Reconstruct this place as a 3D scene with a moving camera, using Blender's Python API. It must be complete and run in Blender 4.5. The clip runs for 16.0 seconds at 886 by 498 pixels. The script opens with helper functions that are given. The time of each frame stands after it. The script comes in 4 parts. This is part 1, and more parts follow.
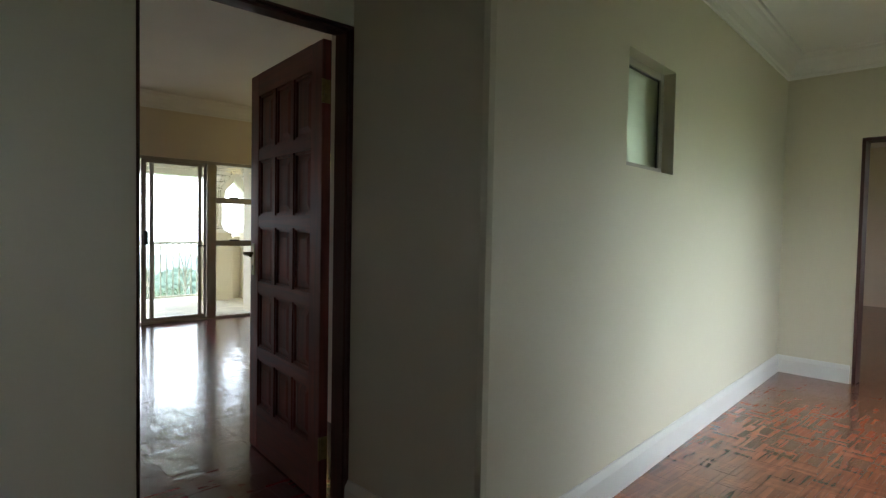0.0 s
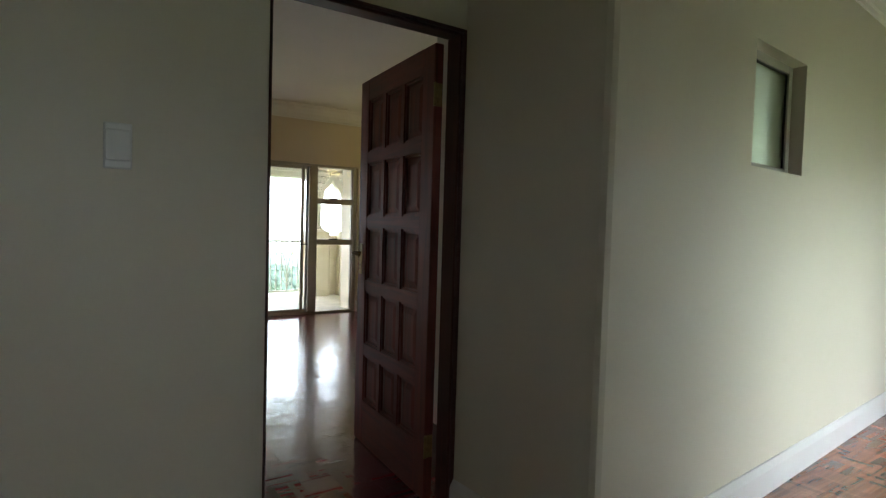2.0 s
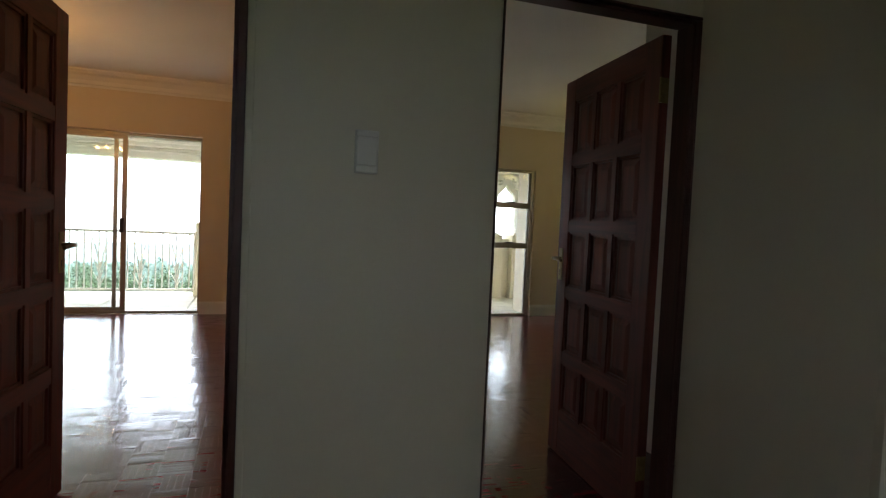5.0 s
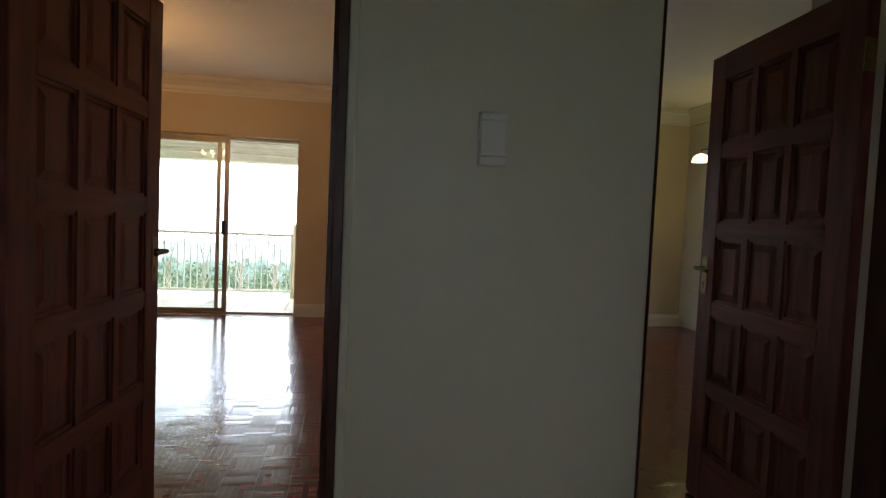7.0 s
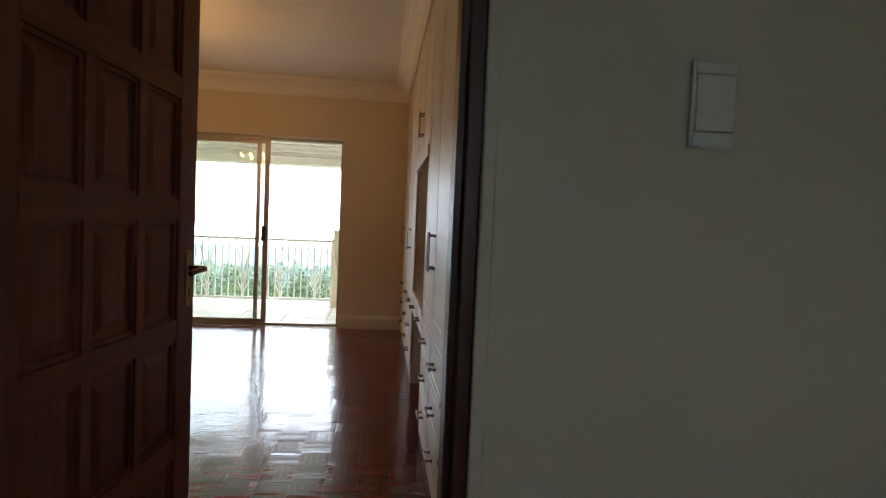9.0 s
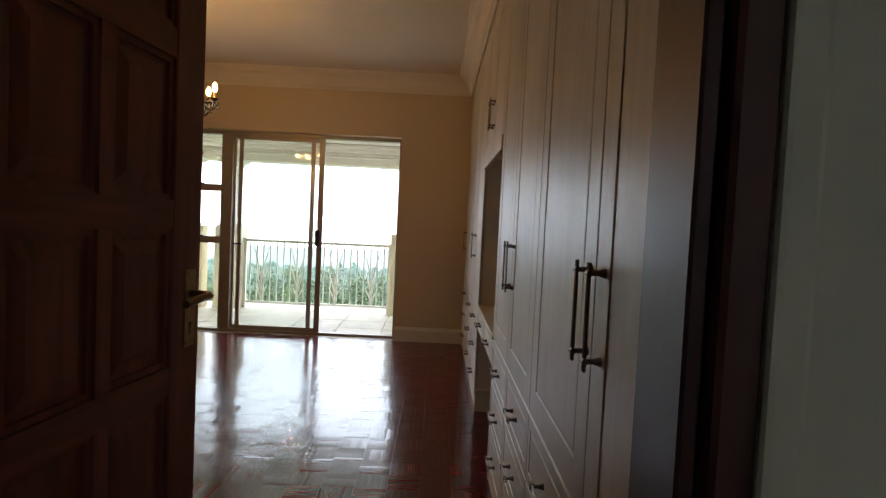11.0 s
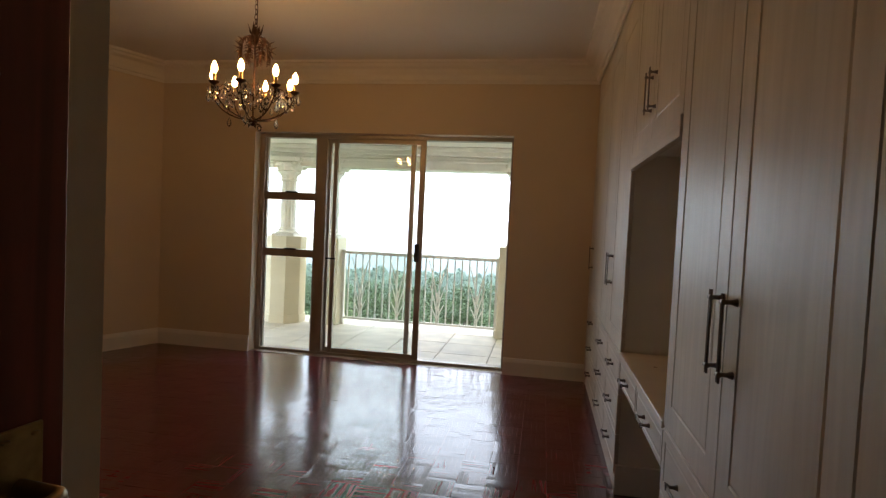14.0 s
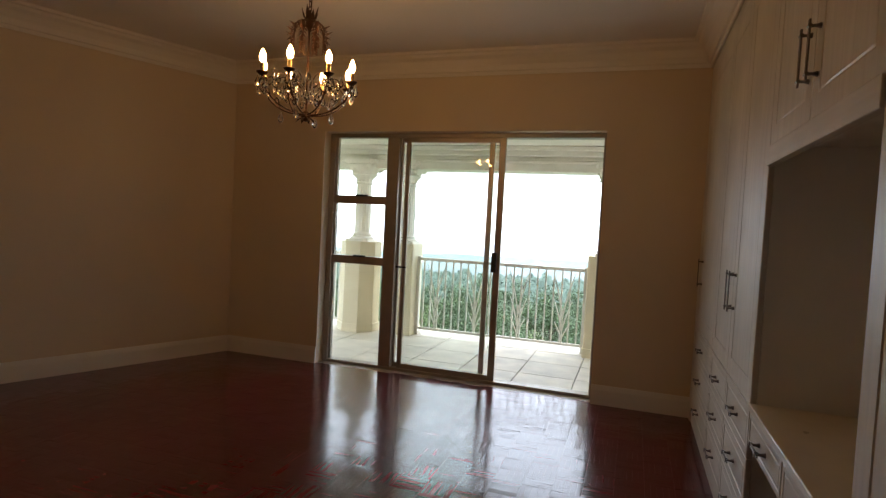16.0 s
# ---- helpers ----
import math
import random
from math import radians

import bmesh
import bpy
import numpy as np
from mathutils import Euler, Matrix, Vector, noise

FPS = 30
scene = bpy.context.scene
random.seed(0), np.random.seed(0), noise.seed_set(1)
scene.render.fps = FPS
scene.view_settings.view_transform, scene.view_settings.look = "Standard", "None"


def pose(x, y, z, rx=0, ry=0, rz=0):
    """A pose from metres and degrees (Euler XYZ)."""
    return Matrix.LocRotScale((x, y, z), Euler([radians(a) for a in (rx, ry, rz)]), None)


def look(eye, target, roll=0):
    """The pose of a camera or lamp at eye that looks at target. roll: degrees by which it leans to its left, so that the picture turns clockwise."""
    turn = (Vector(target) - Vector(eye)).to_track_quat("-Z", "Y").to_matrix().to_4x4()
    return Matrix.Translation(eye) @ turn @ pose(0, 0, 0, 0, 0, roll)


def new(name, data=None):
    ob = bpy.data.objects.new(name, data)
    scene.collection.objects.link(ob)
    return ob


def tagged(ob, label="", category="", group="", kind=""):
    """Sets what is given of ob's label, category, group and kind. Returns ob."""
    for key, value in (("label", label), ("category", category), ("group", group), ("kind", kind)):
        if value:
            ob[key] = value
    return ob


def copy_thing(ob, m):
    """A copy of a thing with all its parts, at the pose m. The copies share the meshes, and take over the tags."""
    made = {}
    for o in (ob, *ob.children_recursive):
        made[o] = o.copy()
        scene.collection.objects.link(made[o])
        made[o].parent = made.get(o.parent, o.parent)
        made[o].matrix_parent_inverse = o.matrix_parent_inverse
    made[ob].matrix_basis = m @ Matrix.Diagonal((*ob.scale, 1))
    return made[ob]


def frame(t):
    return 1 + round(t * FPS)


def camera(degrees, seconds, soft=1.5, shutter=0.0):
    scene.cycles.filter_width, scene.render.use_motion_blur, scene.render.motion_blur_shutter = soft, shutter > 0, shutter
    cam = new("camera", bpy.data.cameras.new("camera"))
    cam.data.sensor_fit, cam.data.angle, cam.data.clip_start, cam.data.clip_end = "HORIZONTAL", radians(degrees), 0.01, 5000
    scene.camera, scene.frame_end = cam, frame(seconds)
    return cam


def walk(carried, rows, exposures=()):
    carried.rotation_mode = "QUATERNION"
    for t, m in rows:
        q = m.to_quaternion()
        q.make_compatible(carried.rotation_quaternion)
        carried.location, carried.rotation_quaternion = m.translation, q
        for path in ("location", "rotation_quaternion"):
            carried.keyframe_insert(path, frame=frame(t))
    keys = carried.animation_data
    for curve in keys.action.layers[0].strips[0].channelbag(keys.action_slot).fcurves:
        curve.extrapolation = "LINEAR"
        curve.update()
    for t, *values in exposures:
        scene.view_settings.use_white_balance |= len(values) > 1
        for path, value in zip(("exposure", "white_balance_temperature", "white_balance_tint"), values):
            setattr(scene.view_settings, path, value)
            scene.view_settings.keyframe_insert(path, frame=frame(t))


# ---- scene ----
CEIL = 2.74             # ceiling height
SKY = 0.15
CLOUD = (15.6, 17.3, 20.0, 1.0)
cam = camera(76.0, 16.0, soft=1.3)
PATH = [
    (0, (-0.114, -1.985, 1.22), (1.246, -0.521, 1.145), 1.1),
    (0.5, (-0.128, -1.974, 1.218), (1.205, -0.485, 1.144), 1.2),
    (1, (-0.138, -1.957, 1.219), (1.161, -0.439, 1.143), 1.3),
    (1.5, (-0.162, -1.941, 1.218), (1.04, -0.344, 1.141), 1.5),
    (2, (-0.189, -1.918, 1.224), (0.938, -0.268, 1.144), 1.7),
    (2.5, (-0.214, -1.904, 1.226), (0.862, -0.22, 1.145), 1.9),
    (3, (-0.235, -1.888, 1.225), (0.792, -0.173, 1.143), 2.0),
    (3.5, (-0.272, -1.887, 1.219), (0.647, -0.113, 1.136), 2.1),
    (4, (-0.306, -1.859, 1.224), (0.57, -0.063, 1.141), 2.2),
    (4.5, (-0.349, -1.824, 1.222), (0.415, 0.022, 1.135), 2.3),
    (5, (-0.36, -1.762, 1.219), (0.269, 0.135, 1.13), 2.6),
    (7.5, (-0.411, -1.25, 1.226), (-0.111, 0.725, 1.13), 2.6),
    (8, (-0.467, -1.107, 1.229), (-0.193, 0.872, 1.138), 2.8),
    (8.5, (-0.512, -0.979, 1.221), (-0.261, 1.003, 1.131), 2.7),
    (9, (-0.545, -0.843, 1.229), (-0.323, 1.143, 1.14), 2.5),
    (9.5, (-0.557, -0.684, 1.237), (-0.385, 1.307, 1.149), 2.5),
    (12, (-0.611, -0.045, 1.244), (-0.688, 1.952, 1.157), 2.6),
    (12.5, (-0.629, 0.115, 1.253), (-0.762, 2.109, 1.168), 2.5),
    (13, (-0.63, 0.266, 1.277), (-0.823, 2.255, 1.192), 2.6),
    (13.5, (-0.644, 0.394, 1.288), (-0.889, 2.377, 1.205), 2.6),
    (14, (-0.691, 0.543, 1.302), (-1.037, 2.511, 1.218), 2.7),
    (14.5, (-0.738, 0.657, 1.314), (-1.17, 2.608, 1.228), 2.9),
    (15, (-0.756, 0.774, 1.319), (-1.233, 2.714, 1.231), 2.8),
    (15.5, (-0.747, 0.92, 1.327), (-1.301, 2.84, 1.24), 2.8),
    (16, (-0.74, 1.052, 1.334), (-1.377, 2.946, 1.246), 3.0),
]
EXPOSURE = [(0.0, 1.76), (1.5, 1.86), (2.5, 2.18), (3.0, 2.30), (3.5, 2.18), (4.0, 1.97), (5.0, 1.56), (7.5, 1.60), (9.0, 1.52), (12.0, 1.10), (12.5, 1.08), (16.0, 0.89)]
walk(cam, [(t, look(eye, target, roll)) for t, eye, target, roll in PATH], EXPOSURE)

# ---- world and large lights ----
world = bpy.data.worlds.new("overcast_sky")
scene.world = world
world.use_nodes = True
wn = world.node_tree
sky = wn.nodes.new("ShaderNodeTexSky")
sky.sky_type = "NISHITA"
sky.sun_disc = False
sky.sun_elevation = radians(50)
sky.sun_rotation = radians(20)
sky.air_density, sky.dust_density, sky.ozone_density = 1.0, 1.0, 1.0
wn.nodes["Background"].inputs["Strength"].default_value = SKY
# an even cloud layer over the clear sky
cloud = wn.nodes.new("ShaderNodeMix")
cloud.data_type = "RGBA"
cloud.inputs[0].default_value = 0.8
cloud.inputs[7].default_value = CLOUD
wn.links.new(sky.outputs[0], cloud.inputs[6])
wn.links.new(cloud.outputs[2], wn.nodes["Background"].inputs["Color"])

sun = new("sun", bpy.data.lights.new("sun", "SUN"))
sun.data.energy, sun.data.angle, sun.data.color = 0.8, radians(14), (1.0, 0.97, 0.92)
sun.matrix_world = look((0, 0, 30), (-4, -11, 0))


# ---- materials ----
def material(name, colour, rough=0.6, metal=0.0, vary=0.08, scale=3.0, fine=60.0, bump=0.15, dist=0.002, island=False, objvary=0.0, spec=0.5):
    """Painted or plain surface: colour with broad and fine variation, and fine relief."""
    m = bpy.data.materials.new(name)
    m.use_nodes = True
    nt = m.node_tree
    b = nt.nodes["Principled BSDF"]
    b.inputs["Metallic"].default_value = metal
    b.inputs["Specular IOR Level"].default_value = spec
    tc = nt.nodes.new("ShaderNodeTexCoord")
    geo = nt.nodes.new("ShaderNodeNewGeometry")
    n1 = nt.nodes.new("ShaderNodeTexNoise")
    n1.inputs["Scale"].default_value, n1.inputs["Detail"].default_value = scale, 4
    n2 = nt.nodes.new("ShaderNodeTexNoise")
    n2.inputs["Scale"].default_value, n2.inputs["Detail"].default_value = fine, 3
    nt.links.new(geo.outputs["Position"], n1.inputs["Vector"])
    nt.links.new(geo.outputs["Position"], n2.inputs["Vector"])
    ramp = nt.nodes.new("ShaderNodeMapRange")
    ramp.inputs[1].default_value, ramp.inputs[2].default_value = 0.3, 0.7
    ramp.inputs[3].default_value, ramp.inputs[4].default_value = 1 - vary, 1 + vary
    nt.links.new(n1.outputs["Fac"], ramp.inputs[0])
    hsv = nt.nodes.new("ShaderNodeHueSaturation")
    hsv.inputs["Color"].default_value = (*colour, 1)
    if island or objvary:
        src = geo.outputs["Random Per Island"]
        if objvary:
            src = nt.nodes.new("ShaderNodeObjectInfo").outputs["Random"]
        r2 = nt.nodes.new("ShaderNodeMapRange")
        r2.inputs[3].default_value, r2.inputs[4].default_value = 1 - (objvary or 0.3), 1 + (objvary or 0.3)
        nt.links.new(src, r2.inputs[0])
        mul = nt.nodes.new("ShaderNodeMath")
        mul.operation = "MULTIPLY"
        nt.links.new(ramp.outputs[0], mul.inputs[0])
        nt.links.new(r2.outputs[0], mul.inputs[1])
        nt.links.new(mul.outputs[0], hsv.inputs["Value"])
    else:
        nt.links.new(ramp.outputs[0], hsv.inputs["Value"])
    nt.links.new(hsv.outputs[0], b.inputs["Base Color"])
    rr = nt.nodes.new("ShaderNodeMapRange")
    rr.inputs[3].default_value, rr.inputs[4].default_value = max(0.02, rough * 0.8), min(1, rough * 1.2)
    nt.links.new(n1.outputs["Fac"], rr.inputs[0])
    nt.links.new(rr.outputs[0], b.inputs["Roughness"])
    if bump:
        bp = nt.nodes.new("ShaderNodeBump")
        bp.inputs["Strength"].default_value, bp.inputs["Distance"].default_value = bump, dist
        nt.links.new(n2.outputs["Fac"], bp.inputs["Height"])
        nt.links.new(bp.outputs[0], b.inputs["Normal"])
    return m


def wood(name, colour, dark, rough, axis, grain=40.0, bump=0.25, vary=0.0, coat=0.0):
    """Wood or wood-grained paint; the grain runs along the axis (0, 1 or 2) of the object's own space."""
    m = bpy.data.materials.new(name)
    m.use_nodes = True
    nt = m.node_tree
    b = nt.nodes["Principled BSDF"]
    tc = nt.nodes.new("ShaderNodeTexCoord")
    mp = nt.nodes.new("ShaderNodeMapping")
    s = [grain, grain, grain]
    s[axis] = grain / 14
    mp.inputs["Scale"].default_value = s
    nt.links.new(tc.outputs["Object"], mp.inputs["Vector"])
    n1 = nt.nodes.new("ShaderNodeTexNoise")
    n1.inputs["Scale"].default_value, n1.inputs["Detail"].default_value, n1.inputs["Distortion"].default_value = 1.0, 6, 0.6
    nt.links.new(mp.outputs[0], n1.inputs["Vector"])
    n2 = nt.nodes.new("ShaderNodeTexNoise")
    n2.inputs["Scale"].default_value = 2.5
    nt.links.new(tc.outputs["Object"], n2.inputs["Vector"])
    mix = nt.nodes.new("ShaderNodeMix")
    mix.data_type = "RGBA"
    mix.inputs[6].default_value, mix.inputs[7].default_value = (*dark, 1), (*colour, 1)
    mr = nt.nodes.new("ShaderNodeMapRange")
    mr.inputs[1].default_value, mr.inputs[2].default_value = 0.35, 0.65
    nt.links.new(n1.outputs["Fac"], mr.inputs[0])
    nt.links.new(mr.outputs[0], mix.inputs[0])
    hsv = nt.nodes.new("ShaderNodeHueSaturation")
    nt.links.new(mix.outputs[2], hsv.inputs["Color"])
    r2 = nt.nodes.new("ShaderNodeMapRange")
    r2.inputs[1].default_value, r2.inputs[2].default_value = 0.3, 0.7
    r2.inputs[3].default_value, r2.inputs[4].default_value = 0.88, 1.12
    nt.links.new(n2.outputs["Fac"], r2.inputs[0])
    last = r2.outputs[0]
    if vary:
        geo = nt.nodes.new("ShaderNodeNewGeometry")
        oi = nt.nodes.new("ShaderNodeObjectInfo")
        add = nt.nodes.new("ShaderNodeMath")
        add.operation = "ADD"
        nt.links.new(geo.outputs["Random Per Island"], add.inputs[0])
        nt.links.new(oi.outputs["Random"], add.inputs[1])
        fr = nt.nodes.new("ShaderNodeMath")
        fr.operation = "FRACT"
        nt.links.new(add.outputs[0], fr.inputs[0])
        r3 = nt.nodes.new("ShaderNodeMapRange")
        r3.inputs[3].default_value, r3.inputs[4].default_value = 1 - vary, 1 + vary
        nt.links.new(fr.outputs[0], r3.inputs[0])
        mul = nt.nodes.new("ShaderNodeMath")
        mul.operation = "MULTIPLY"
        nt.links.new(last, mul.inputs[0])
        nt.links.new(r3.outputs[0], mul.inputs[1])
        last = mul.outputs[0]
    nt.links.new(last, hsv.inputs["Value"])
    nt.links.new(hsv.outputs[0], b.inputs["Base Color"])
    rr = nt.nodes.new("ShaderNodeMapRange")
    rr.inputs[3].default_value, rr.inputs[4].default_value = rough * 0.75, rough * 1.3
    nt.links.new(n1.outputs["Fac"], rr.inputs[0])
    nt.links.new(rr.outputs[0], b.inputs["Roughness"])
    b.inputs["Coat Weight"].default_value = coat
    b.inputs["Coat Roughness"].default_value = 0.08
    bp = nt.nodes.new("ShaderNodeBump")
    bp.inputs["Strength"].default_value, bp.inputs["Distance"].default_value = bump, 0.001
    nt.links.new(n1.outputs["Fac"], bp.inputs["Height"])
    nt.links.new(bp.outputs[0], b.inputs["Normal"])
    return m


def glowing(name, colour, strength):
    m = bpy.data.materials.new(name)
    m.use_nodes = True
    b = m.node_tree.nodes["Principled BSDF"]
    b.inputs["Base Color"].default_value = (*colour, 1)
    b.inputs["Emission Color"].default_value = (*colour, 1)
    b.inputs["Emission Strength"].default_value = strength
    return m


def glass(name, colour=(1, 1, 1), rough=0.0, ior=1.45):
    m = bpy.data.materials.new(name)
    m.use_nodes = True
    b = m.node_tree.nodes["Principled BSDF"]
    b.inputs["Base Color"].default_value = (*colour, 1)
    b.inputs["Roughness"].default_value = rough
    b.inputs["IOR"].default_value = ior
    b.inputs["Transmission Weight"].default_value = 1.0
    return m


CREAM = material("cream_wall_paint", (0.69, 0.59, 0.45), 0.55, vary=0.03, scale=1.3, fine=90, bump=0.12, dist=0.002)
GREENCREAM = material("pale_cream_hall_paint", (0.69, 0.64, 0.505), 0.5, vary=0.03, scale=1.1, fine=90, bump=0.12, dist=0.002)
WHITE = material("white_ceiling_paint", (0.83, 0.81, 0.76), 0.6, vary=0.03, scale=1.5, fine=70, bump=0.08)
TRIMWHITE = material("white_gloss_trim_paint", (0.76, 0.75, 0.71), 0.35, vary=0.03, scale=4, fine=50, bump=0.08)
DARKWOOD = wood("dark_mahogany", (0.245, 0.064, 0.047), (0.135, 0.036, 0.027), 0.42, 2, 30, 0.2)
DARKWOOD_Y = wood("dark_mahogany_rail", (0.245, 0.064, 0.047), (0.135, 0.036, 0.027), 0.42, 0, 30, 0.2)
JAMBWOOD = wood("dark_stained_jamb", (0.095, 0.032, 0.026), (0.055, 0.019, 0.015), 0.45, 2, 30, 0.2)
PARQUET = wood("polished_red_parquet", (0.150, 0.019, 0.026), (0.088, 0.011, 0.016), 0.19, 0, 45, 0.25, vary=0.26, coat=0.35)
# hall copy of the parquet, with the hall's stronger light in its colour
PARQUET_HALL = wood("lit_orange_brown_parquet", (0.29, 0.105, 0.058), (0.19, 0.065, 0.036), 0.22, 0, 45, 0.15, vary=0.25, coat=0.35)
SUBFLOOR = material("dark_parquet_joint", (0.05, 0.018, 0.010), 0.4, vary=0.1)
CUPBOARD = wood("white_limed_cupboard_front", (0.66, 0.63, 0.55), (0.575, 0.545, 0.465), 0.42, 2, 38, 0.35)
CUPBOARD_H = wood("white_limed_cupboard_drawer", (0.66, 0.63, 0.55), (0.575, 0.545, 0.465), 0.42, 1, 38, 0.35)
CARCASS = material("grey_white_carcass_board", (0.79, 0.77, 0.70), 0.45, vary=0.04)
DESKTOP = material("cream_desk_laminate", (0.66, 0.585, 0.45), 0.3, vary=0.05, scale=8)
STEEL = material("brushed_dark_nickel", (0.23, 0.21, 0.19), 0.3, metal=1.0, vary=0.1, scale=40, bump=0.05)
BRASS = material("aged_brass", (0.36, 0.27, 0.13), 0.32, metal=1.0, vary=0.2, scale=60, bump=0.05)
BRONZE = material("rusted_bronze", (0.065, 0.032, 0.018), 0.45, metal=0.7, vary=0.3, scale=50, bump=0.2)
ALU = material("bronze_grey_aluminium", (0.40, 0.36, 0.30), 0.4, metal=0.4, vary=0.06, scale=10, bump=0.03)
ALUPALE = material("pale_bronze_aluminium", (0.45, 0.42, 0.36), 0.42, metal=0.3, vary=0.06, scale=10, bump=0.03)
BLACK = material("black_plastic", (0.02, 0.02, 0.02), 0.4, vary=0.1)
PLASTIC = material("white_switch_plastic", (0.74, 0.73, 0.68), 0.35, vary=0.02, bump=0.0)
PANE = glass("clear_pane", (0.95, 0.975, 0.95))
FROST = glass("frosted_pane", (0.47, 0.56, 0.38), 0.5)
# darker brass than the lock plate
LEVER = material("dark_brass", (0.20, 0.14, 0.07), 0.4, metal=1.0, vary=0.2, scale=60, bump=0.05)
CRYSTAL = glass("crystal", (1, 0.97, 0.9), 0.0, 1.55)
AMBER = glowing("amber_glass_shade", (0.95, 0.78, 0.30), 1.3)
BULB = glowing("warm_candle_bulb", (1.0, 0.51, 0.17), 54.0)
STUCCO = material("cream_balcony_stucco", (0.76, 0.69, 0.52), 0.75, vary=0.07, scale=2.5, fine=120, bump=0.4, dist=0.003)
PLASTERWHITE = material("white_column_plaster", (0.89, 0.86, 0.79), 0.7, vary=0.06, scale=6, fine=100, bump=0.25, dist=0.002)
TILE = material("pale_terrace_tile", (0.61, 0.565, 0.475), 0.6, vary=0.18, scale=4, fine=80, bump=0.3, objvary=0.08)
GROUT = material("grey_grout", (0.27, 0.25, 0.21), 0.85, vary=0.15, scale=12)
RAILPAINT = material("white_railing_paint", (0.74, 0.72, 0.66), 0.45, vary=0.08, scale=20, fine=200, bump=0.1)
LEAF = material("tree_foliage", (0.068, 0.112, 0.042), 0.6, vary=0.3, scale=0.6, fine=10, bump=0.0, island=True)
LEAF_LIGHT = material("light_tree_foliage", (0.130, 0.175, 0.055), 0.6, vary=0.3, scale=0.6, fine=10, bump=0.0, island=True)
BARK = material("tree_bark", (0.10, 0.075, 0.05), 0.9, vary=0.3, scale=5, fine=30, bump=0.6, dist=0.02)
GRASS = material("valley_grass", (0.090, 0.128, 0.030), 0.9, vary=0.35, scale=0.05, fine=1.5, bump=0.3, dist=0.1)
# haze is painted into these three colours, paler with distance
WOODS_MID = material("valley_woods_painted_haze", (0.150, 0.200, 0.160), 1.0, vary=0.22, scale=0.5, fine=2.0, bump=0.0, spec=0.0)
HILL_NEAR = material("forest_hill_painted_mist", (0.25, 0.30, 0.30), 1.0, vary=0.10, scale=0.15, fine=0.2, bump=0.0, spec=0.0)
HILL_HAZE = material("horizon_haze_white", (0.84, 0.86, 0.87), 1.0, vary=0.05, scale=0.008, fine=0.05, bump=0.0, spec=0.0)



# ---- mesh helpers ----
def part(name, bm, mat, parent=None, label=""):
    """Link a bmesh as one mesh object, under a thing or a part."""
    me = bpy.data.meshes.new(name)
    bmesh.ops.recalc_face_normals(bm, faces=bm.faces)
    bm.to_mesh(me)
    bm.free()
    me.materials.append(mat)
    ob = new(name, me)
    if parent:
        ob.parent = parent
    if label:
        ob["label"] = label
    return ob


def thing(name, m=None, label="", category="", group="", kind=""):
    ob = new(name)
    ob.empty_display_size = 0.05
    if m is not None:
        ob.matrix_world = m
    return tagged(ob, label, category, group, kind)


def add_box(bm, x0, x1, y0, y1, z0, z1, bevel=0.0, seg=1):
    r = bmesh.ops.create_cube(bm, size=1, matrix=Matrix.LocRotScale(((x0 + x1) / 2, (y0 + y1) / 2, (z0 + z1) / 2), None, (abs(x1 - x0), abs(y1 - y0), abs(z1 - z0))))
    if bevel:
        edges = {e for v in r["verts"] for e in v.link_edges}
        bmesh.ops.bevel(bm, geom=list(edges), offset=bevel, segments=seg, affect="EDGES", profile=0.6)
    return bm


def box(x0, x1, y0, y1, z0, z1, bevel=0.0, seg=1):
    return add_box(bmesh.new(), x0, x1, y0, y1, z0, z1, bevel, seg)


def add_lathe(bm, profile, n=20, at=(0, 0, 0), flute=0.0):
    """Turn (radius, height) pairs about the z axis through at."""
    rings = []
    for r, z in profile:
        ring = []
        for i in range(n):
            a = 2 * math.pi * i / n
            k = r * (1 - flute * (i % 2)) if flute else r
            ring.append(bm.verts.new((at[0] + k * math.cos(a), at[1] + k * math.sin(a), at[2] + z)))
        rings.append(ring)
    for a, b in zip(rings, rings[1:]):
        for i in range(n):
            bm.faces.new((a[i], a[(i + 1) % n], b[(i + 1) % n], b[i]))
    bm.faces.new(list(reversed(rings[0])))
    bm.faces.new(rings[-1])
    return bm


def add_tube(bm, pts, r, n=8, r_end=None):
    """A round bar along pts."""
    pts = [Vector(p) for p in pts]
    rings = []
    up = Vector((0.31, 0.17, 0.93))
    for i, p in enumerate(pts):
        d = (pts[min(i + 1, len(pts) - 1)] - pts[max(i - 1, 0)]).normalized()
        s = d.cross(up)
        if s.length < 0.05:
            s = d.cross(Vector((1, 0, 0)))
        s.normalize()
        u = s.cross(d)
        k = r if r_end is None else r + (r_end - r) * i / (len(pts) - 1)
        rings.append([bm.verts.new(p + k * (math.cos(2 * math.pi * j / n) * s + math.sin(2 * math.pi * j / n) * u)) for j in range(n)])
    for a, b in zip(rings, rings[1:]):
        for j in range(n):
            bm.faces.new((a[j], a[(j + 1) % n], b[(j + 1) % n], b[j]))
    bm.faces.new(list(reversed(rings[0])))
    bm.faces.new(rings[-1])
    return bm


def add_prism(bm, outline, z0, z1):
    """A flat outline of (x, y), pulled up from z0 to z1."""
    lo = [bm.verts.new((x, y, z0)) for x, y in outline]
    hi = [bm.verts.new((x, y, z1)) for x, y in outline]
    bm.faces.new(list(reversed(lo)))
    bm.faces.new(hi)
    for i in range(len(lo)):
        j = (i + 1) % len(lo)
        bm.faces.new((lo[i], lo[j], hi[j], hi[i]))
    return bm


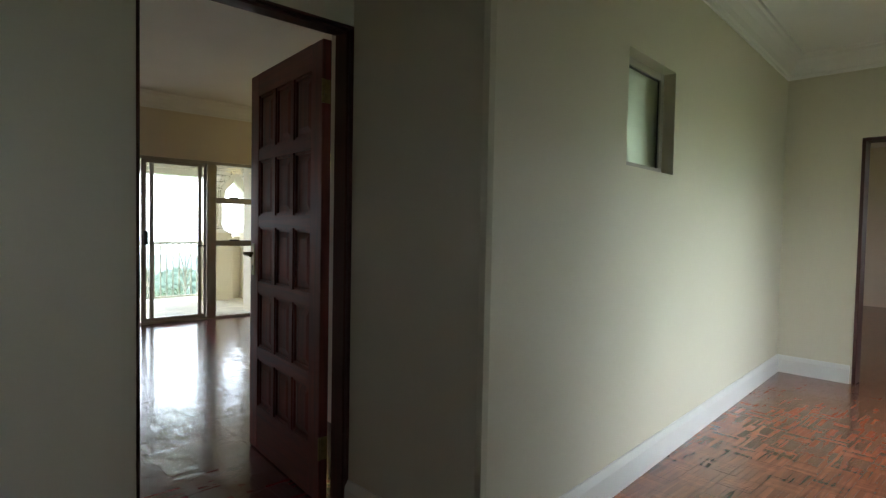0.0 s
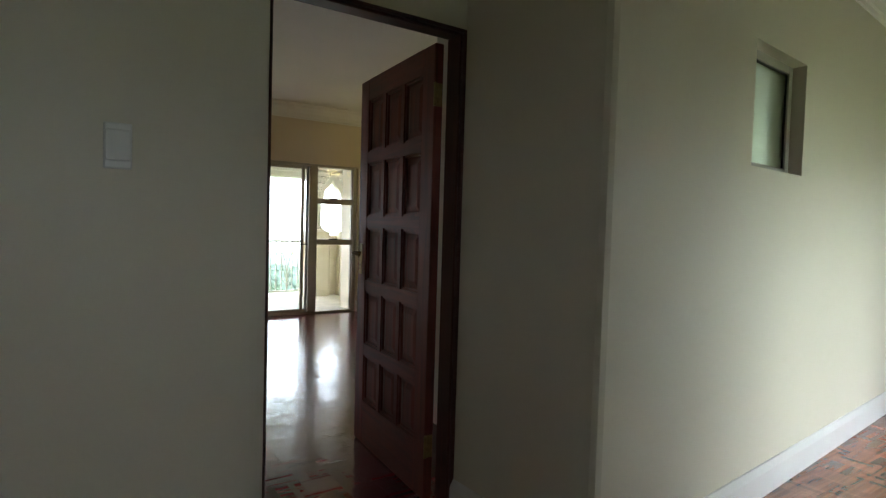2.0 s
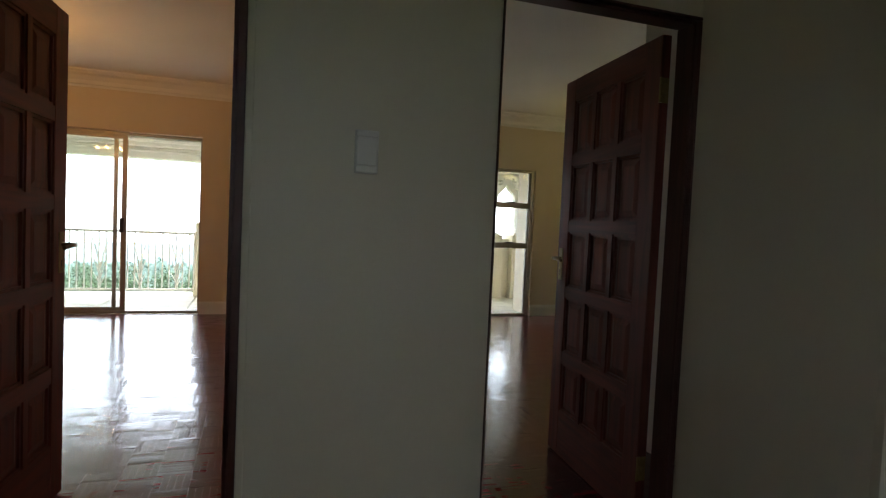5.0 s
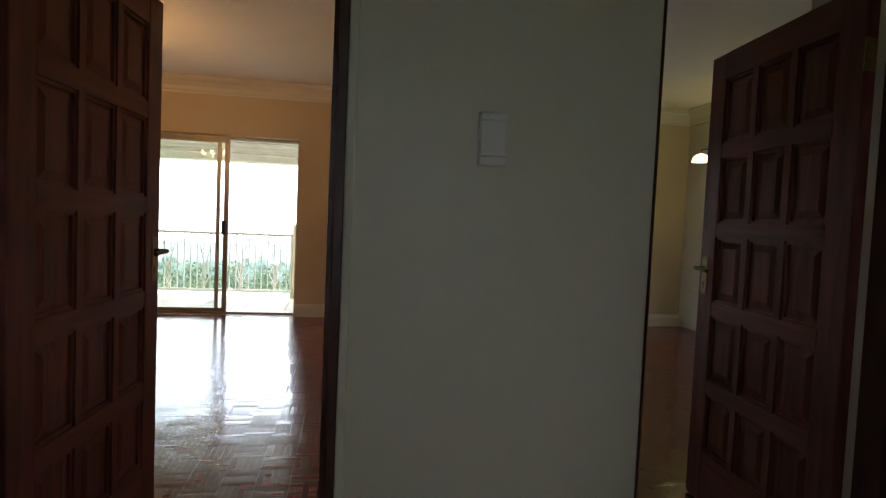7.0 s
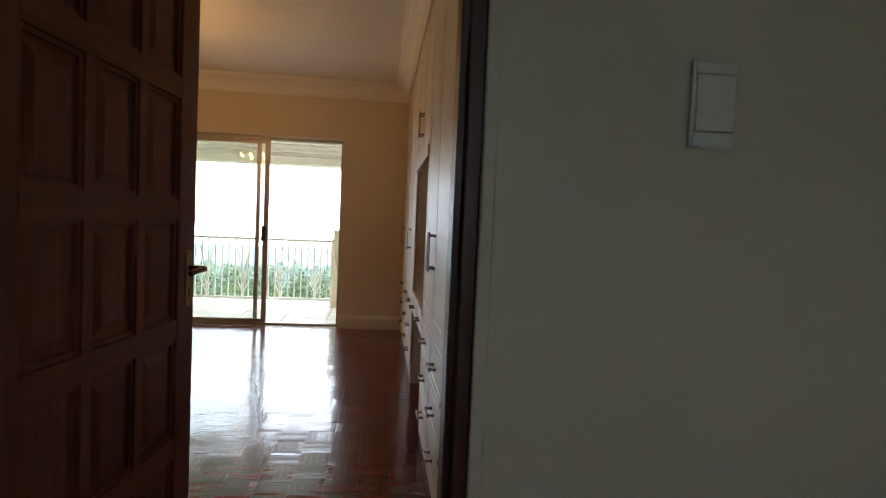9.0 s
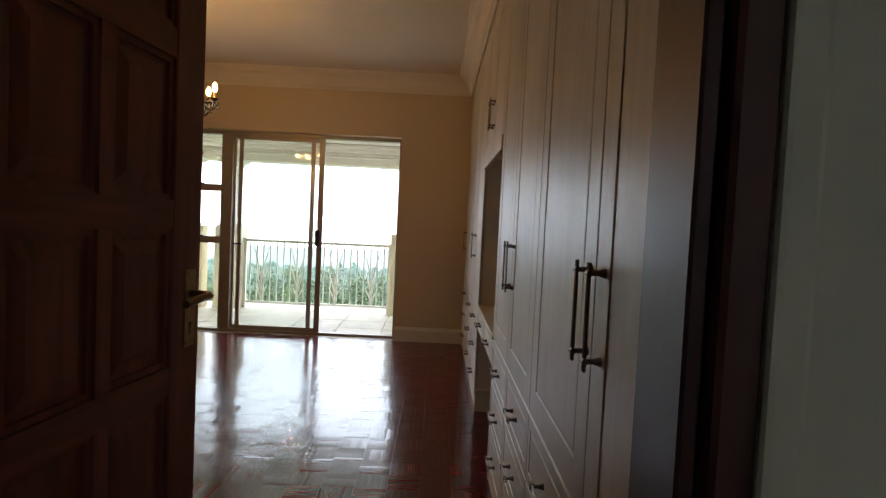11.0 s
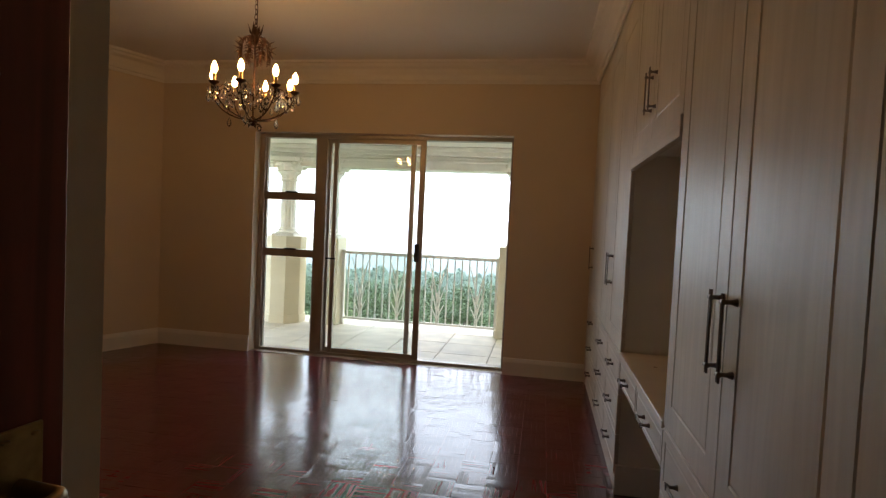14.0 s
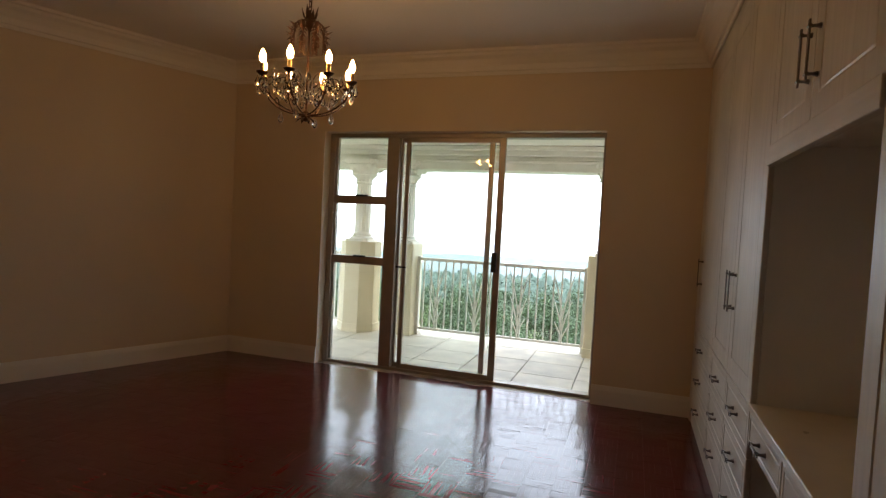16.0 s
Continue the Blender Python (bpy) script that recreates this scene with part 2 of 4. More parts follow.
def smooth(ob, angle=40):
    for p in ob.data.polygons:
        p.use_smooth = True
    ob.data.set_sharp_from_angle(angle=radians(angle))
    return ob


def cut_wall(x0, x1, y0, y1, holes, high):
    """One wall along x with doorways (left, right, height) that stand on the floor."""
    bm = bmesh.new()
    pts = [(x0, 0)]
    for a, b, h in holes:
        pts += [(a, 0), (a, h), (b, h), (b, 0)]
    pts += [(x1, 0), (x1, high), (x0, high)]
    lo = [bm.verts.new((x, y0, z)) for x, z in pts]
    hi = [bm.verts.new((x, y1, z)) for x, z in pts]
    bm.faces.new(lo)
    bm.faces.new(list(reversed(hi)))
    for i in range(len(pts)):
        j = (i + 1) % len(pts)
        bm.faces.new((lo[i], lo[j], hi[j], hi[i]))
    return bm


def strip(start, end, profile):
    """A moulding from start to end (x, y); profile: (out from the wall, height), out is to the left of the way."""
    bm = bmesh.new()
    a, b = Vector(start), Vector(end)
    d = (b - a).normalized()
    n = Vector((-d.y, d.x))
    ends = [[bm.verts.new((*(p + n * o), h)) for o, h in profile] for p in (a, b)]
    k = len(profile)
    for i in range(k):
        j = (i + 1) % k
        bm.faces.new((ends[0][i], ends[0][j], ends[1][j], ends[1][i]))
    bm.faces.new(ends[0])
    bm.faces.new(list(reversed(ends[1])))
    return bm


def structure(name, bm, mat, label="", category="wall"):
    return tagged(part(name, bm, mat), label, category, kind="structure")


BASE_PROFILE = [(0, 0.0), (0.018, 0.0), (0.018, 0.115), (0.014, 0.13), (0.006, 0.15), (0, 0.152)]
CROWN_PROFILE = [(0, 2.56), (0.012, 2.56), (0.016, 2.585), (0.03, 2.59), (0.04, 2.63), (0.07, 2.675), (0.105, 2.695), (0.115, 2.715), (0.135, 2.72), (0.14, CEIL), (0, CEIL)]


def baseboard(a, b):
    return structure("baseboard", strip(a, b, BASE_PROFILE), TRIMWHITE, "white painted moulded skirting board along the wall", "skirting")


def crown(a, b):
    return structure("trim", strip(a, b, CROWN_PROFILE), WHITE, "white moulded plaster cornice under the ceiling", "cornice")


# ---- large structure ----
FRONT = -0.285          # wardrobe fronts
FAR = 5.58              # inner face of the bedroom's balcony wall
FAR2 = 5.28             # the same in the second bedroom
DOOR_T = 0.115          # thickness of the wall with the two doors
GLASS_L, GLASS_R, GLASS_H = -3.44, -0.99, 2.11
G2_L, G2_R = 0.95, 3.27


# the wall with both doors, cut by the two openings
bm = cut_wall(-3.2, 1.40, 0.0, DOOR_T, ((-1.245, -0.40, 2.034), (0.397, 1.208, 2.034)), CEIL)
structure("wall_door", bm, GREENCREAM, "pale greenish cream painted wall between two doorways")

# the hall wall with the small window, a little out of square, and its rounded return
SPL = 0.0896


def wy(x):
    return -0.728 + SPL * (x - 1.229)


bm = bmesh.new()
WX0, WX1, WZ0, WZ1 = 2.28, 2.86, 1.525, 2.066
corner = [(1.208, 0.0), (1.247, wy(1.247) + 0.03), (1.256, wy(1.256) + 0.009), (1.277, wy(1.277))]
T2 = 0.20
add_prism(bm, corner + [(WX0, wy(WX0)), (WX0, wy(WX0) + T2), (1.45, wy(1.45) + T2), (1.45, 0.0)], 0, CEIL)
for z0, z1 in ((0, WZ0), (WZ1, CEIL)):
    add_prism(bm, [(WX0, wy(WX0)), (WX1, wy(WX1)), (WX1, wy(WX1) + T2), (WX0, wy(WX0) + T2)], z0, z1)
add_prism(bm, [(WX1, wy(WX1)), (5.62, wy(5.62)), (5.62, wy(5.62) + T2), (WX1, wy(WX1) + T2)], 0, CEIL)
structure("wall_hall", bm, GREENCREAM, "pale cream painted hall wall with a small high window")

# end of the hall with the far doorway
HX = 5.5
bm = bmesh.new()
for y0, y1, z0 in ((-0.90, -0.34, 0), (-1.78, -0.90, 2.01), (-3.4, -1.78, 0)):
    add_box(bm, HX, HX + 0.16, y0, y1, z0, CEIL)
structure("wall_hall_end", bm, GREENCREAM, "pale cream painted end wall with a doorway")
# south side of the hall: the large window that lights it, a small opening added
bm = bmesh.new()
HY = -2.5
HE = -1.82               # unseen bay, set further in so its window lights the wall more
for x0, x1, z0, z1 in ((-3.2, -0.5, 0, CEIL), (-0.5, 0.15, 0, 1.25), (-0.5, 0.15, 1.95, CEIL), (0.15, 2.4, 0, CEIL), (2.4, 2.6, 0, CEIL), (2.6, 4.75, 0, 0.04), (2.6, 4.75, 1.72, CEIL), (4.75, 5.5, 0, CEIL)):
    y = HE if x0 > 1.8 else HY
    add_box(bm, x0, x1, y - 0.2, y, z0, z1)
add_box(bm, 2.4, 2.6, HY - 0.2, HE - 0.2, 0, CEIL)
structure("wall_hall_south", bm, GREENCREAM, "pale cream painted hall wall with a large window")
structure("wall_hall_west", box(-3.4, -3.2, HY - 0.2, 0.17, 0, CEIL), GREENCREAM, "plain pale cream painted wall")
# room beyond the far doorway
bm = bmesh.new()
add_box(bm, HX + 0.16, 12.0, 0.35, 0.5, 0, CEIL)
add_box(bm, 12.0, 12.15, -3.0, 0.5, 0, CEIL)
add_box(bm, HX + 0.16, 12.0, -3.1, -2.95, 0, 0.9)
add_box(bm, HX + 0.16, 12.0, -3.1, -2.95, 2.1, CEIL)
add_box(bm, HX + 0.16, 9.5, -3.1, -2.95, 0.9, 2.1)
add_box(bm, 10.5, 12.0, -3.1, -2.95, 0.9, 2.1)
structure("wall_east_room", bm, CREAM, "cream painted walls of the room beyond")

# first bedroom
WALL_OUT = FAR + 0.22
bm = cut_wall(-5.2, 0.40, FAR, WALL_OUT, ((GLASS_L, GLASS_R, GLASS_H),), CEIL)
structure("wall_balcony", bm, CREAM, "warm cream painted wall round the sliding balcony door")
bm = bmesh.new()
add_prism(bm, [(-4.42, FAR), (-5.80, 2.0), (-5.80, DOOR_T), (-5.98, DOOR_T), (-5.98, 2.05), (-4.62, FAR + 0.02)], 0, CEIL)
structure("wall_west", bm, CREAM, "warm cream painted side wall of the bedroom")
structure("wall_bedroom_south", box(-5.98, -3.2, 0.0, DOOR_T, 0, CEIL), CREAM, "plain cream painted wall")
bm = bmesh.new()
add_box(bm, -1.40, -1.236, DOOR_T, 1.18, 0, CEIL, 0.006)
structure("wall_stub", bm, GREENCREAM, "short cream painted wall beside the open door")
structure("wall_between", box(0.28, 0.395, DOOR_T, FAR, 0, CEIL), CREAM, "cream painted wall between the bedrooms")

# second bedroom
bm = cut_wall(0.40, 4.7, FAR2, WALL_OUT, ((G2_L, G2_R, 2.0),), CEIL)
structure("wall_balcony_second", bm, CREAM, "cream painted wall round the second sliding door")
structure("wall_east_second", box(4.55, 4.7, 1.05, FAR2, 0, CEIL), CREAM, "cream painted side wall")
bm = bmesh.new()
add_box(bm, 1.40, 1.75, 0.0, DOOR_T, 0, CEIL)
add_box(bm, 1.75, 1.85, -0.45, 0.95, 0, CEIL)
add_box(bm, 1.75, 4.7, 0.95, 1.05, 0, CEIL)
structure("wall_second_south", bm, WHITE, "plain white painted wall")
# small bathroom behind the high window; its unseen opening is added to light the pane
bm = bmesh.new()
add_box(bm, 4.6, 4.7, -0.3, 0.1, 0, CEIL)
add_box(bm, 4.6, 4.7, 0.1, 0.95, 0, 0.9)
add_box(bm, 4.6, 4.7, 0.1, 0.95, 2.25, CEIL)
structure("wall_bathroom", bm, WHITE, "plain white wall with an unseen opening added for light")

# ceilings and sub-floors
bm = box(-5.98, 2.6, HY - 0.22, 0.0, CEIL, CEIL + 0.15)
add_box(bm, 2.6, 5.5, HE - 0.22, 0.0, CEIL, CEIL + 0.15)
add_box(bm, 5.5, 12.15, -3.4, 0.0, CEIL, CEIL + 0.15)
add_box(bm, -5.98, 4.7, 0.0, WALL_OUT, CEIL, CEIL + 0.15)
# ceiling left open past the bathroom, so sky reaches its added opening
add_box(bm, 5.66, 12.15, 0.0, 0.5, CEIL, CEIL + 0.15)
structure("ceiling", bm, WHITE, "smooth white painted ceiling", "ceiling")
bm = box(-5.98, 12.15, HE - 0.2, WALL_OUT - 0.02, -0.15, -0.012)
add_box(bm, -5.98, 2.6, HY - 0.2, HE - 0.2, -0.15, -0.012)
add_box(bm, 5.5, 12.15, -3.4, HE - 0.2, -0.15, -0.012)
floor = structure("floor", bm, SUBFLOOR, "polished red-brown basket-weave parquet floor", "floor")

# skirtings and cornices; the way runs with the room on its left
for a, b in (((1.246, -0.69), (1.208, -0.0)), ((HX, wy(HX)), (1.275, wy(1.275))), ((HX, -0.885), (HX, wy(HX))),
             ((-0.40 + 0.79, 0.0), (-0.385, 0.0)), ((-1.26, 0.0), (-3.2, 0.0)),
             ((GLASS_L, FAR), (-4.42, FAR)), ((-4.42, FAR), (-5.80, 2.0)), ((FRONT + 0.03, FAR), (GLASS_R, FAR)),
             ((-5.80, 2.0), (-5.80, DOOR_T)), ((G2_L, FAR2), (0.395, FAR2)), ((3.9, FAR2), (G2_R, FAR2))):
    baseboard(a, b)
for a, b in (((HX, wy(HX)), (1.26, wy(1.26))), ((HX, -3.2), (HX, wy(HX))), ((1.247, -0.71), (1.208, 0.0)), ((1.208, 0.0), (-3.2, 0.0)),
             ((FRONT + 0.03, FAR), (-4.42, FAR)), ((-4.42, FAR), (-5.80, 2.0)), ((-5.80, 2.0), (-5.80, DOOR_T)), ((FRONT, DOOR_T), (FRONT, FAR)),
             ((4.55, FAR2), (0.395, FAR2)), ((0.395, FAR2), (0.395, DOOR_T)), ((3.85, 0.17), (3.85, FAR2))):
    crown(a, b)


# ---- doors ----
def add_bevel_panel(bm, x0, x1, z0, z1, y, depth, rise):
    """A raised field with sloping edges on the plane y; depth is signed along y."""
    k = rise
    o = [(x0, z0), (x1, z0), (x1, z1), (x0, z1)]
    i = [(x0 + k, z0 + k), (x1 - k, z0 + k), (x1 - k, z1 - k), (x0 + k, z1 - k)]
    vo = [bm.verts.new((x, y, z)) for x, z in o]
    vi = [bm.verts.new((x, y + depth, z)) for x, z in i]
    for a in range(4):
        b = (a + 1) % 4
        bm.faces.new((vo[a], vo[b], vi[b], vi[a]))
    bm.faces.new(vi)
    bm.faces.new(list(reversed(vo)))


def panel_door(name, label, hinge, angle, mirror):
    """A fifteen-panel hardwood leaf; local x runs from the hinge along the leaf, local y through it."""
    W, H, T = 0.862, 2.010, 0.042
    leaf = thing(name, Matrix.Translation(hinge) @ Matrix.Rotation(angle, 4, "Z"), label, "door", kind="structure")
    cols = [(0.112, 0.302), (0.338, 0.524), (0.560, 0.750)]
    rows = [(0.245, 0.500), (0.565, 0.855), (0.915, 1.205), (1.265, 1.555), (1.615, 1.895)]
    bm = bmesh.new()
    for a, b in ((0, cols[0][0]), (cols[2][1], W)):
        add_box(bm, a, b, -T / 2, T / 2, 0.008, H, 0.003)
    part("stile", bm, DARKWOOD, leaf)
    bm = bmesh.new()
    edges = [(0.008, rows[0][0])] + [(rows[i][1], rows[i + 1][0]) for i in range(4)] + [(rows[4][1], H)]
    for z0, z1 in edges:
        add_box(bm, cols[0][0], cols[2][1], -T / 2 + 0.001, T / 2 - 0.001, z0, z1)
    part("rail", bm, DARKWOOD_Y, leaf)
    bm = bmesh.new()
    for a, b in ((cols[0][1], cols[1][0]), (cols[1][1], cols[2][0])):
        for z0, z1 in rows:
            add_box(bm, a, b, -T / 2 + 0.002, T / 2 - 0.002, z0, z1)
    part("muntin", bm, DARKWOOD, leaf)
    for z0, z1 in rows:
        for a, b in cols:
            bm = bmesh.new()
            add_box(bm, a - 0.002, b + 0.002, -0.0035, 0.0035, z0 - 0.002, z1 + 0.002)
            for s in (-1, 1):
                add_bevel_panel(bm, a + 0.022, b - 0.022, z0 + 0.022, z1 - 0.022, s * 0.0037, s * 0.0075, 0.026)
                for u0, u1, w0, w1 in ((a, a + 0.012, z0, z1), (b - 0.012, b, z0, z1), (a + 0.012, b - 0.012, z0, z0 + 0.012), (a + 0.012, b - 0.012, z1 - 0.012, z1)):
                    add_box(bm, u0, u1, s * 0.0035, s * 0.012, w0, w1)
            part("panel", bm, DARKWOOD, leaf)
    lx = W - 0.045
    for s in (-1, 1):
        bm = bmesh.new()
        y = s * T / 2
        add_box(bm, lx - 0.021, lx + 0.021, y, y + s * 0.004, 0.945, 1.115, 0.001)
        for sx in (-0.013, 0.013):
            for z in (0.955, 1.105):
                add_lathe(bm, [(0.004, 0), (0.004, 0.002), (0.002, 0.003)], 8, (lx + sx, y + s * 0.004, z))
        plate = part("lock_plate", bm, BRASS, leaf, "aged brass lock plate with keyhole")
        bm = bmesh.new()
        add_box(bm, lx - 0.003, lx + 0.003, y + s * 0.0036, y + s * 0.0046, 0.971, 0.992)
        add_box(bm, lx - 0.005, lx + 0.005, y + s * 0.0036, y + s * 0.0048, 0.988, 1.000)
        part("keyhole", bm, BLACK, plate)
        bm = bmesh.new()
        add_tube(bm, [(lx, y + s * 0.002, 1.062), (lx, y + s * 0.045, 1.062), (lx - 0.006, y + s * 0.052, 1.062), (lx - 0.02, y + s * 0.054, 1.062),
                      (lx - 0.07, y + s * 0.055, 1.060), (lx - 0.105, y + s * 0.052, 1.055)], 0.0085, 10)
        smooth(part("lever_handle", bm, LEVER, leaf, "dark brass lever handle"))
    for z in (0.25, 1.79):
        bm = bmesh.new()
        add_lathe(bm, [(0.006, -0.05), (0.006, 0.05)], 10, (-0.006, -mirror * T / 2, z))
        add_box(bm, -0.002, 0.001, -T / 2 + 0.004, T / 2 - 0.004, z - 0.05, z + 0.05)
        smooth(part("hinge", bm, BRASS, leaf, "brass butt hinge"))
    return leaf


def door_frame(name, x0, x1, label, reveal=0.0):
    """Hardwood frame in the wall y 0 to DOOR_T, clear opening x0 to x1."""
    f = thing(name, None, label, "door frame", kind="structure")
    h = 2.022
    for nm, a, b, z0, z1 in (("jamb", x0 - 0.009, x0, 0, h), ("jamb", x1 - reveal, x1 + 0.015, 0, h), ("head", x0 - 0.009, x1 + 0.015, h, h + 0.013)):
        bm = bmesh.new()
        add_box(bm, a, b, -0.004, DOOR_T + 0.004, z0, z1, 0.003)
        part(nm, bm, JAMBWOOD, f)
    bm = bmesh.new()
    for a, b, z0, z1 in ((x0, x0 + 0.006, 0, h), (x1 - reveal - 0.012, x1 - reveal, 0, h), (x0 + 0.006, x1 - reveal - 0.012, h - 0.012, h)):
        add_box(bm, a, b, 0.012, 0.066, z0, z1, 0.002)
    part("stop", bm, JAMBWOOD, f)
    return f


door_frame("door_frame_1", -1.236, -0.414, "dark mahogany door frame round the bedroom doorway", 0.010)
door_frame("door_frame_2", 0.406, 1.195, "dark mahogany door frame round the second doorway")
bm = box(-0.3985, -0.376, -0.008, 0.0, 0, 2.05, 0.004, 2)
structure("trim_door_edge", bm, GREENCREAM, "narrow rounded plaster bead beside the door frame", "trim")
# leaves stand open into the bedrooms
panel_door("door_1", "open dark mahogany door with fifteen raised panels", (-1.215, 0.135, 0), math.atan2(0.845, 0.077), 1)
panel_door("door_2", "open dark mahogany panelled door of the second bedroom", (1.174, 0.146, 0), math.atan2(0.84, 0.072), -1)
# far doorway in the hall
f = thing("door_frame_3", None, "dark timber door frame at the hall's end", "door frame", kind="structure")
for a, b, z0, z1, nm in ((-0.925, -0.90, 0, 2.01, "jamb"), (-1.78, -1.755, 0, 2.01, "jamb"), (-1.78, -0.90, 1.985, 2.01, "head")):
    part(nm, box(HX - 0.006, HX + 0.165, a, b, z0, z1, 0.003), JAMBWOOD, f)

# the small window in the hall wall
win = thing("window_1", Matrix.Translation((WX0, wy(WX0), 0)) @ Matrix.Rotation(math.atan(SPL), 4, "Z"), "small aluminium window with obscure glass", "window", kind="structure")
WL = (WX1 - WX0) * math.hypot(1, SPL)
for nm, x0, x1, z0, z1 in (("window_frame", 0, 0.045, WZ0, WZ1), ("window_frame", WL - 0.045, WL, WZ0, WZ1), ("window_frame", 0.045, WL - 0.045, WZ0, WZ0 + 0.035), ("window_frame", 0.045, WL - 0.045, WZ1 - 0.04, WZ1)):
    part(nm, box(x0, x1, 0.062, 0.102, z0, z1, 0.003), ALUPALE, win)
part("pane", box(0.045, WL - 0.045, 0.079, 0.085, WZ0 + 0.035, WZ1 - 0.04), FROST, win, "frosted glass pane")
for x0, x1, z0, z1 in ((WL - 0.051, WL - 0.0452, WZ0 + 0.036, WZ1 - 0.041), (0.0452, WL - 0.051, WZ1 - 0.047, WZ1 - 0.0402)):
    part("gasket", box(x0, x1, 0.070, 0.079, z0, z1), BLACK, win, "black rubber gasket")
# hall window behind the walk
win = thing("window_2", None, "large aluminium hall window", "window", kind="structure")
for x0, x1, z0, z1 in ((2.6, 2.64, 0.04, 1.72), (4.71, 4.75, 0.04, 1.72), (3.65, 3.71, 0.08, 1.68), (2.64, 4.71, 0.04, 0.08), (2.64, 4.71, 1.68, 1.72)):
    part("window_frame", box(x0, x1, HE - 0.13, HE - 0.08, z0, z1, 0.003), ALUPALE, win)
for x0, x1 in ((2.64, 3.65), (3.71, 4.71)):
    part("pane", box(x0, x1, HE - 0.108, HE - 0.102, 0.08, 1.68), PANE, win).visible_shadow = False


# unseen window, added to brighten the wall between the doors
win = thing("window_3", None, "unseen hall window added to light the wall between the doors", "window", kind="structure")
for x0, x1, z0, z1 in ((-0.5, -0.46, 1.25, 1.95), (0.11, 0.15, 1.25, 1.95), (-0.46, 0.11, 1.25, 1.29), (-0.46, 0.11, 1.91, 1.95)):
    part("window_frame", box(x0, x1, HY - 0.13, HY - 0.08, z0, z1, 0.003), ALUPALE, win)
part("pane", box(-0.46, 0.11, HY - 0.108, HY - 0.102, 1.29, 1.91), PANE, win).visible_shadow = False


# ---- sliding balcony doors ----
def pane(x0, x1, y, z0, z1, parent):
    p = part("pane", box(x0, x1, y - 0.003, y + 0.003, z0, z1), PANE, parent)
    p.visible_shadow = False
    return p


def sliding_door(name, y, L, R, top, flip, label, meet=1.587):
    """Aluminium sliding door set: a barred side light, a fixed pane and the sliding leaf pushed open over it."""
    d = thing(name, None, label, "sliding door", kind="structure")

    def X(u):
        return R - u if flip else L + u
    W = R - L

    def bar(nm, u0, u1, dy0, dy1, z0, z1, parent=d, mat=ALU):
        a, b = sorted((X(u0), X(u1)))
        return part(nm, box(a, b, y + dy0, y + dy1, z0, z1, 0.003), mat, parent)
    bar("frame", 0, 0.05, -0.05, 0.05, 0, top)
    bar("frame", W - 0.022, W, -0.05, 0.05, 0.025, top)
    bar("frame", 0.05, W, -0.05, 0.05, top - 0.035, top)
    bar("sill_track", 0.05, W, -0.05, 0.05, 0.0, 0.026)
    bar("mullion", 0.575, 0.685, -0.045, 0.045, 0.026, top - 0.035)
    # side light: two opening lights over a fixed one
    for z in (0.965, 1.515):
        bar("transom", 0.05, 0.575, -0.04, 0.04, z - 0.036, z + 0.036)
    for z0, z1 in ((0.026, 0.929), (1.001, 1.479), (1.551, top - 0.035)):
        for a, b in ((0.05, 0.066), (0.559, 0.575)):
            bar("glazing_bead", a, b, -0.022, 0.022, z0, z1)
        a, b = sorted((X(0.066), X(0.559)))
        pane(a, b, y, z0, z1, d)
    for z in (1.008, 1.558):
        bar("window_stay", 0.28, 0.40, -0.06, -0.045, z - 0.012, z + 0.004, d, BLACK)
    # fixed pane on the outer track
    fp = thing("fixed_panel")
    fp.parent = d
    for u0, u1 in ((0.685, 0.705), (meet - 0.095, meet - 0.05)):
        bar("stile", u0, u1, 0.008, 0.036, 0.026, top - 0.035, fp)
    for z0, z1 in ((0.026, 0.066), (top - 0.07, top - 0.035)):
        bar("rail", 0.705, meet - 0.095, 0.01, 0.034, z0, z1, fp)
    a, b = sorted((X(0.705), X(meet - 0.095)))
    pane(a, b, y + 0.022, 0.066, top - 0.07, fp)
    # sliding leaf on the inner track, pushed back
    sl = thing("sliding_panel")
    sl.parent = d
    s = 0.055
    for u0, u1 in ((0.75, 0.788), (meet, meet + 0.055)):
        bar("stile", u0, u1, -0.036, -0.006, 0.026, top - 0.035, sl)
    for z0, z1 in ((0.026, 0.07), (top - 0.075, top - 0.035)):
        bar("rail", 0.788, meet, -0.034, -0.008, z0, z1, sl)
    a, b = sorted((X(0.788), X(meet)))
    pane(a, b, y - 0.02, 0.07, top - 0.075, sl)
    h = bar("pull_handle", meet - 0.012, meet + 0.030, -0.066, -0.036, 0.950, 1.115, sl, BLACK)
    h["label"] = "black pull handle"
    bar("latch", 0.70, 0.80, -0.042, -0.037, 0.925, 0.94, sl, BLACK)
    return d


sliding_door("door_3", FAR + 0.16, GLASS_L, GLASS_R, GLASS_H, False, "bronze aluminium sliding balcony door standing open")
sliding_door("door_4", FAR2 + 0.085, G2_L, G2_R, 2.0, True, "bronze aluminium sliding door of the second bedroom", 1.39)
structure("door_sill", box(GLASS_L, GLASS_R, FAR + 0.02, WALL_OUT, -0.03, 0.0), ALUPALE, "pale metal door sill", "sill")
structure("door_sill_second", box(G2_L, G2_R, FAR2 + 0.02, WALL_OUT, -0.03, 0.0), ALUPALE, "pale metal door sill", "sill")


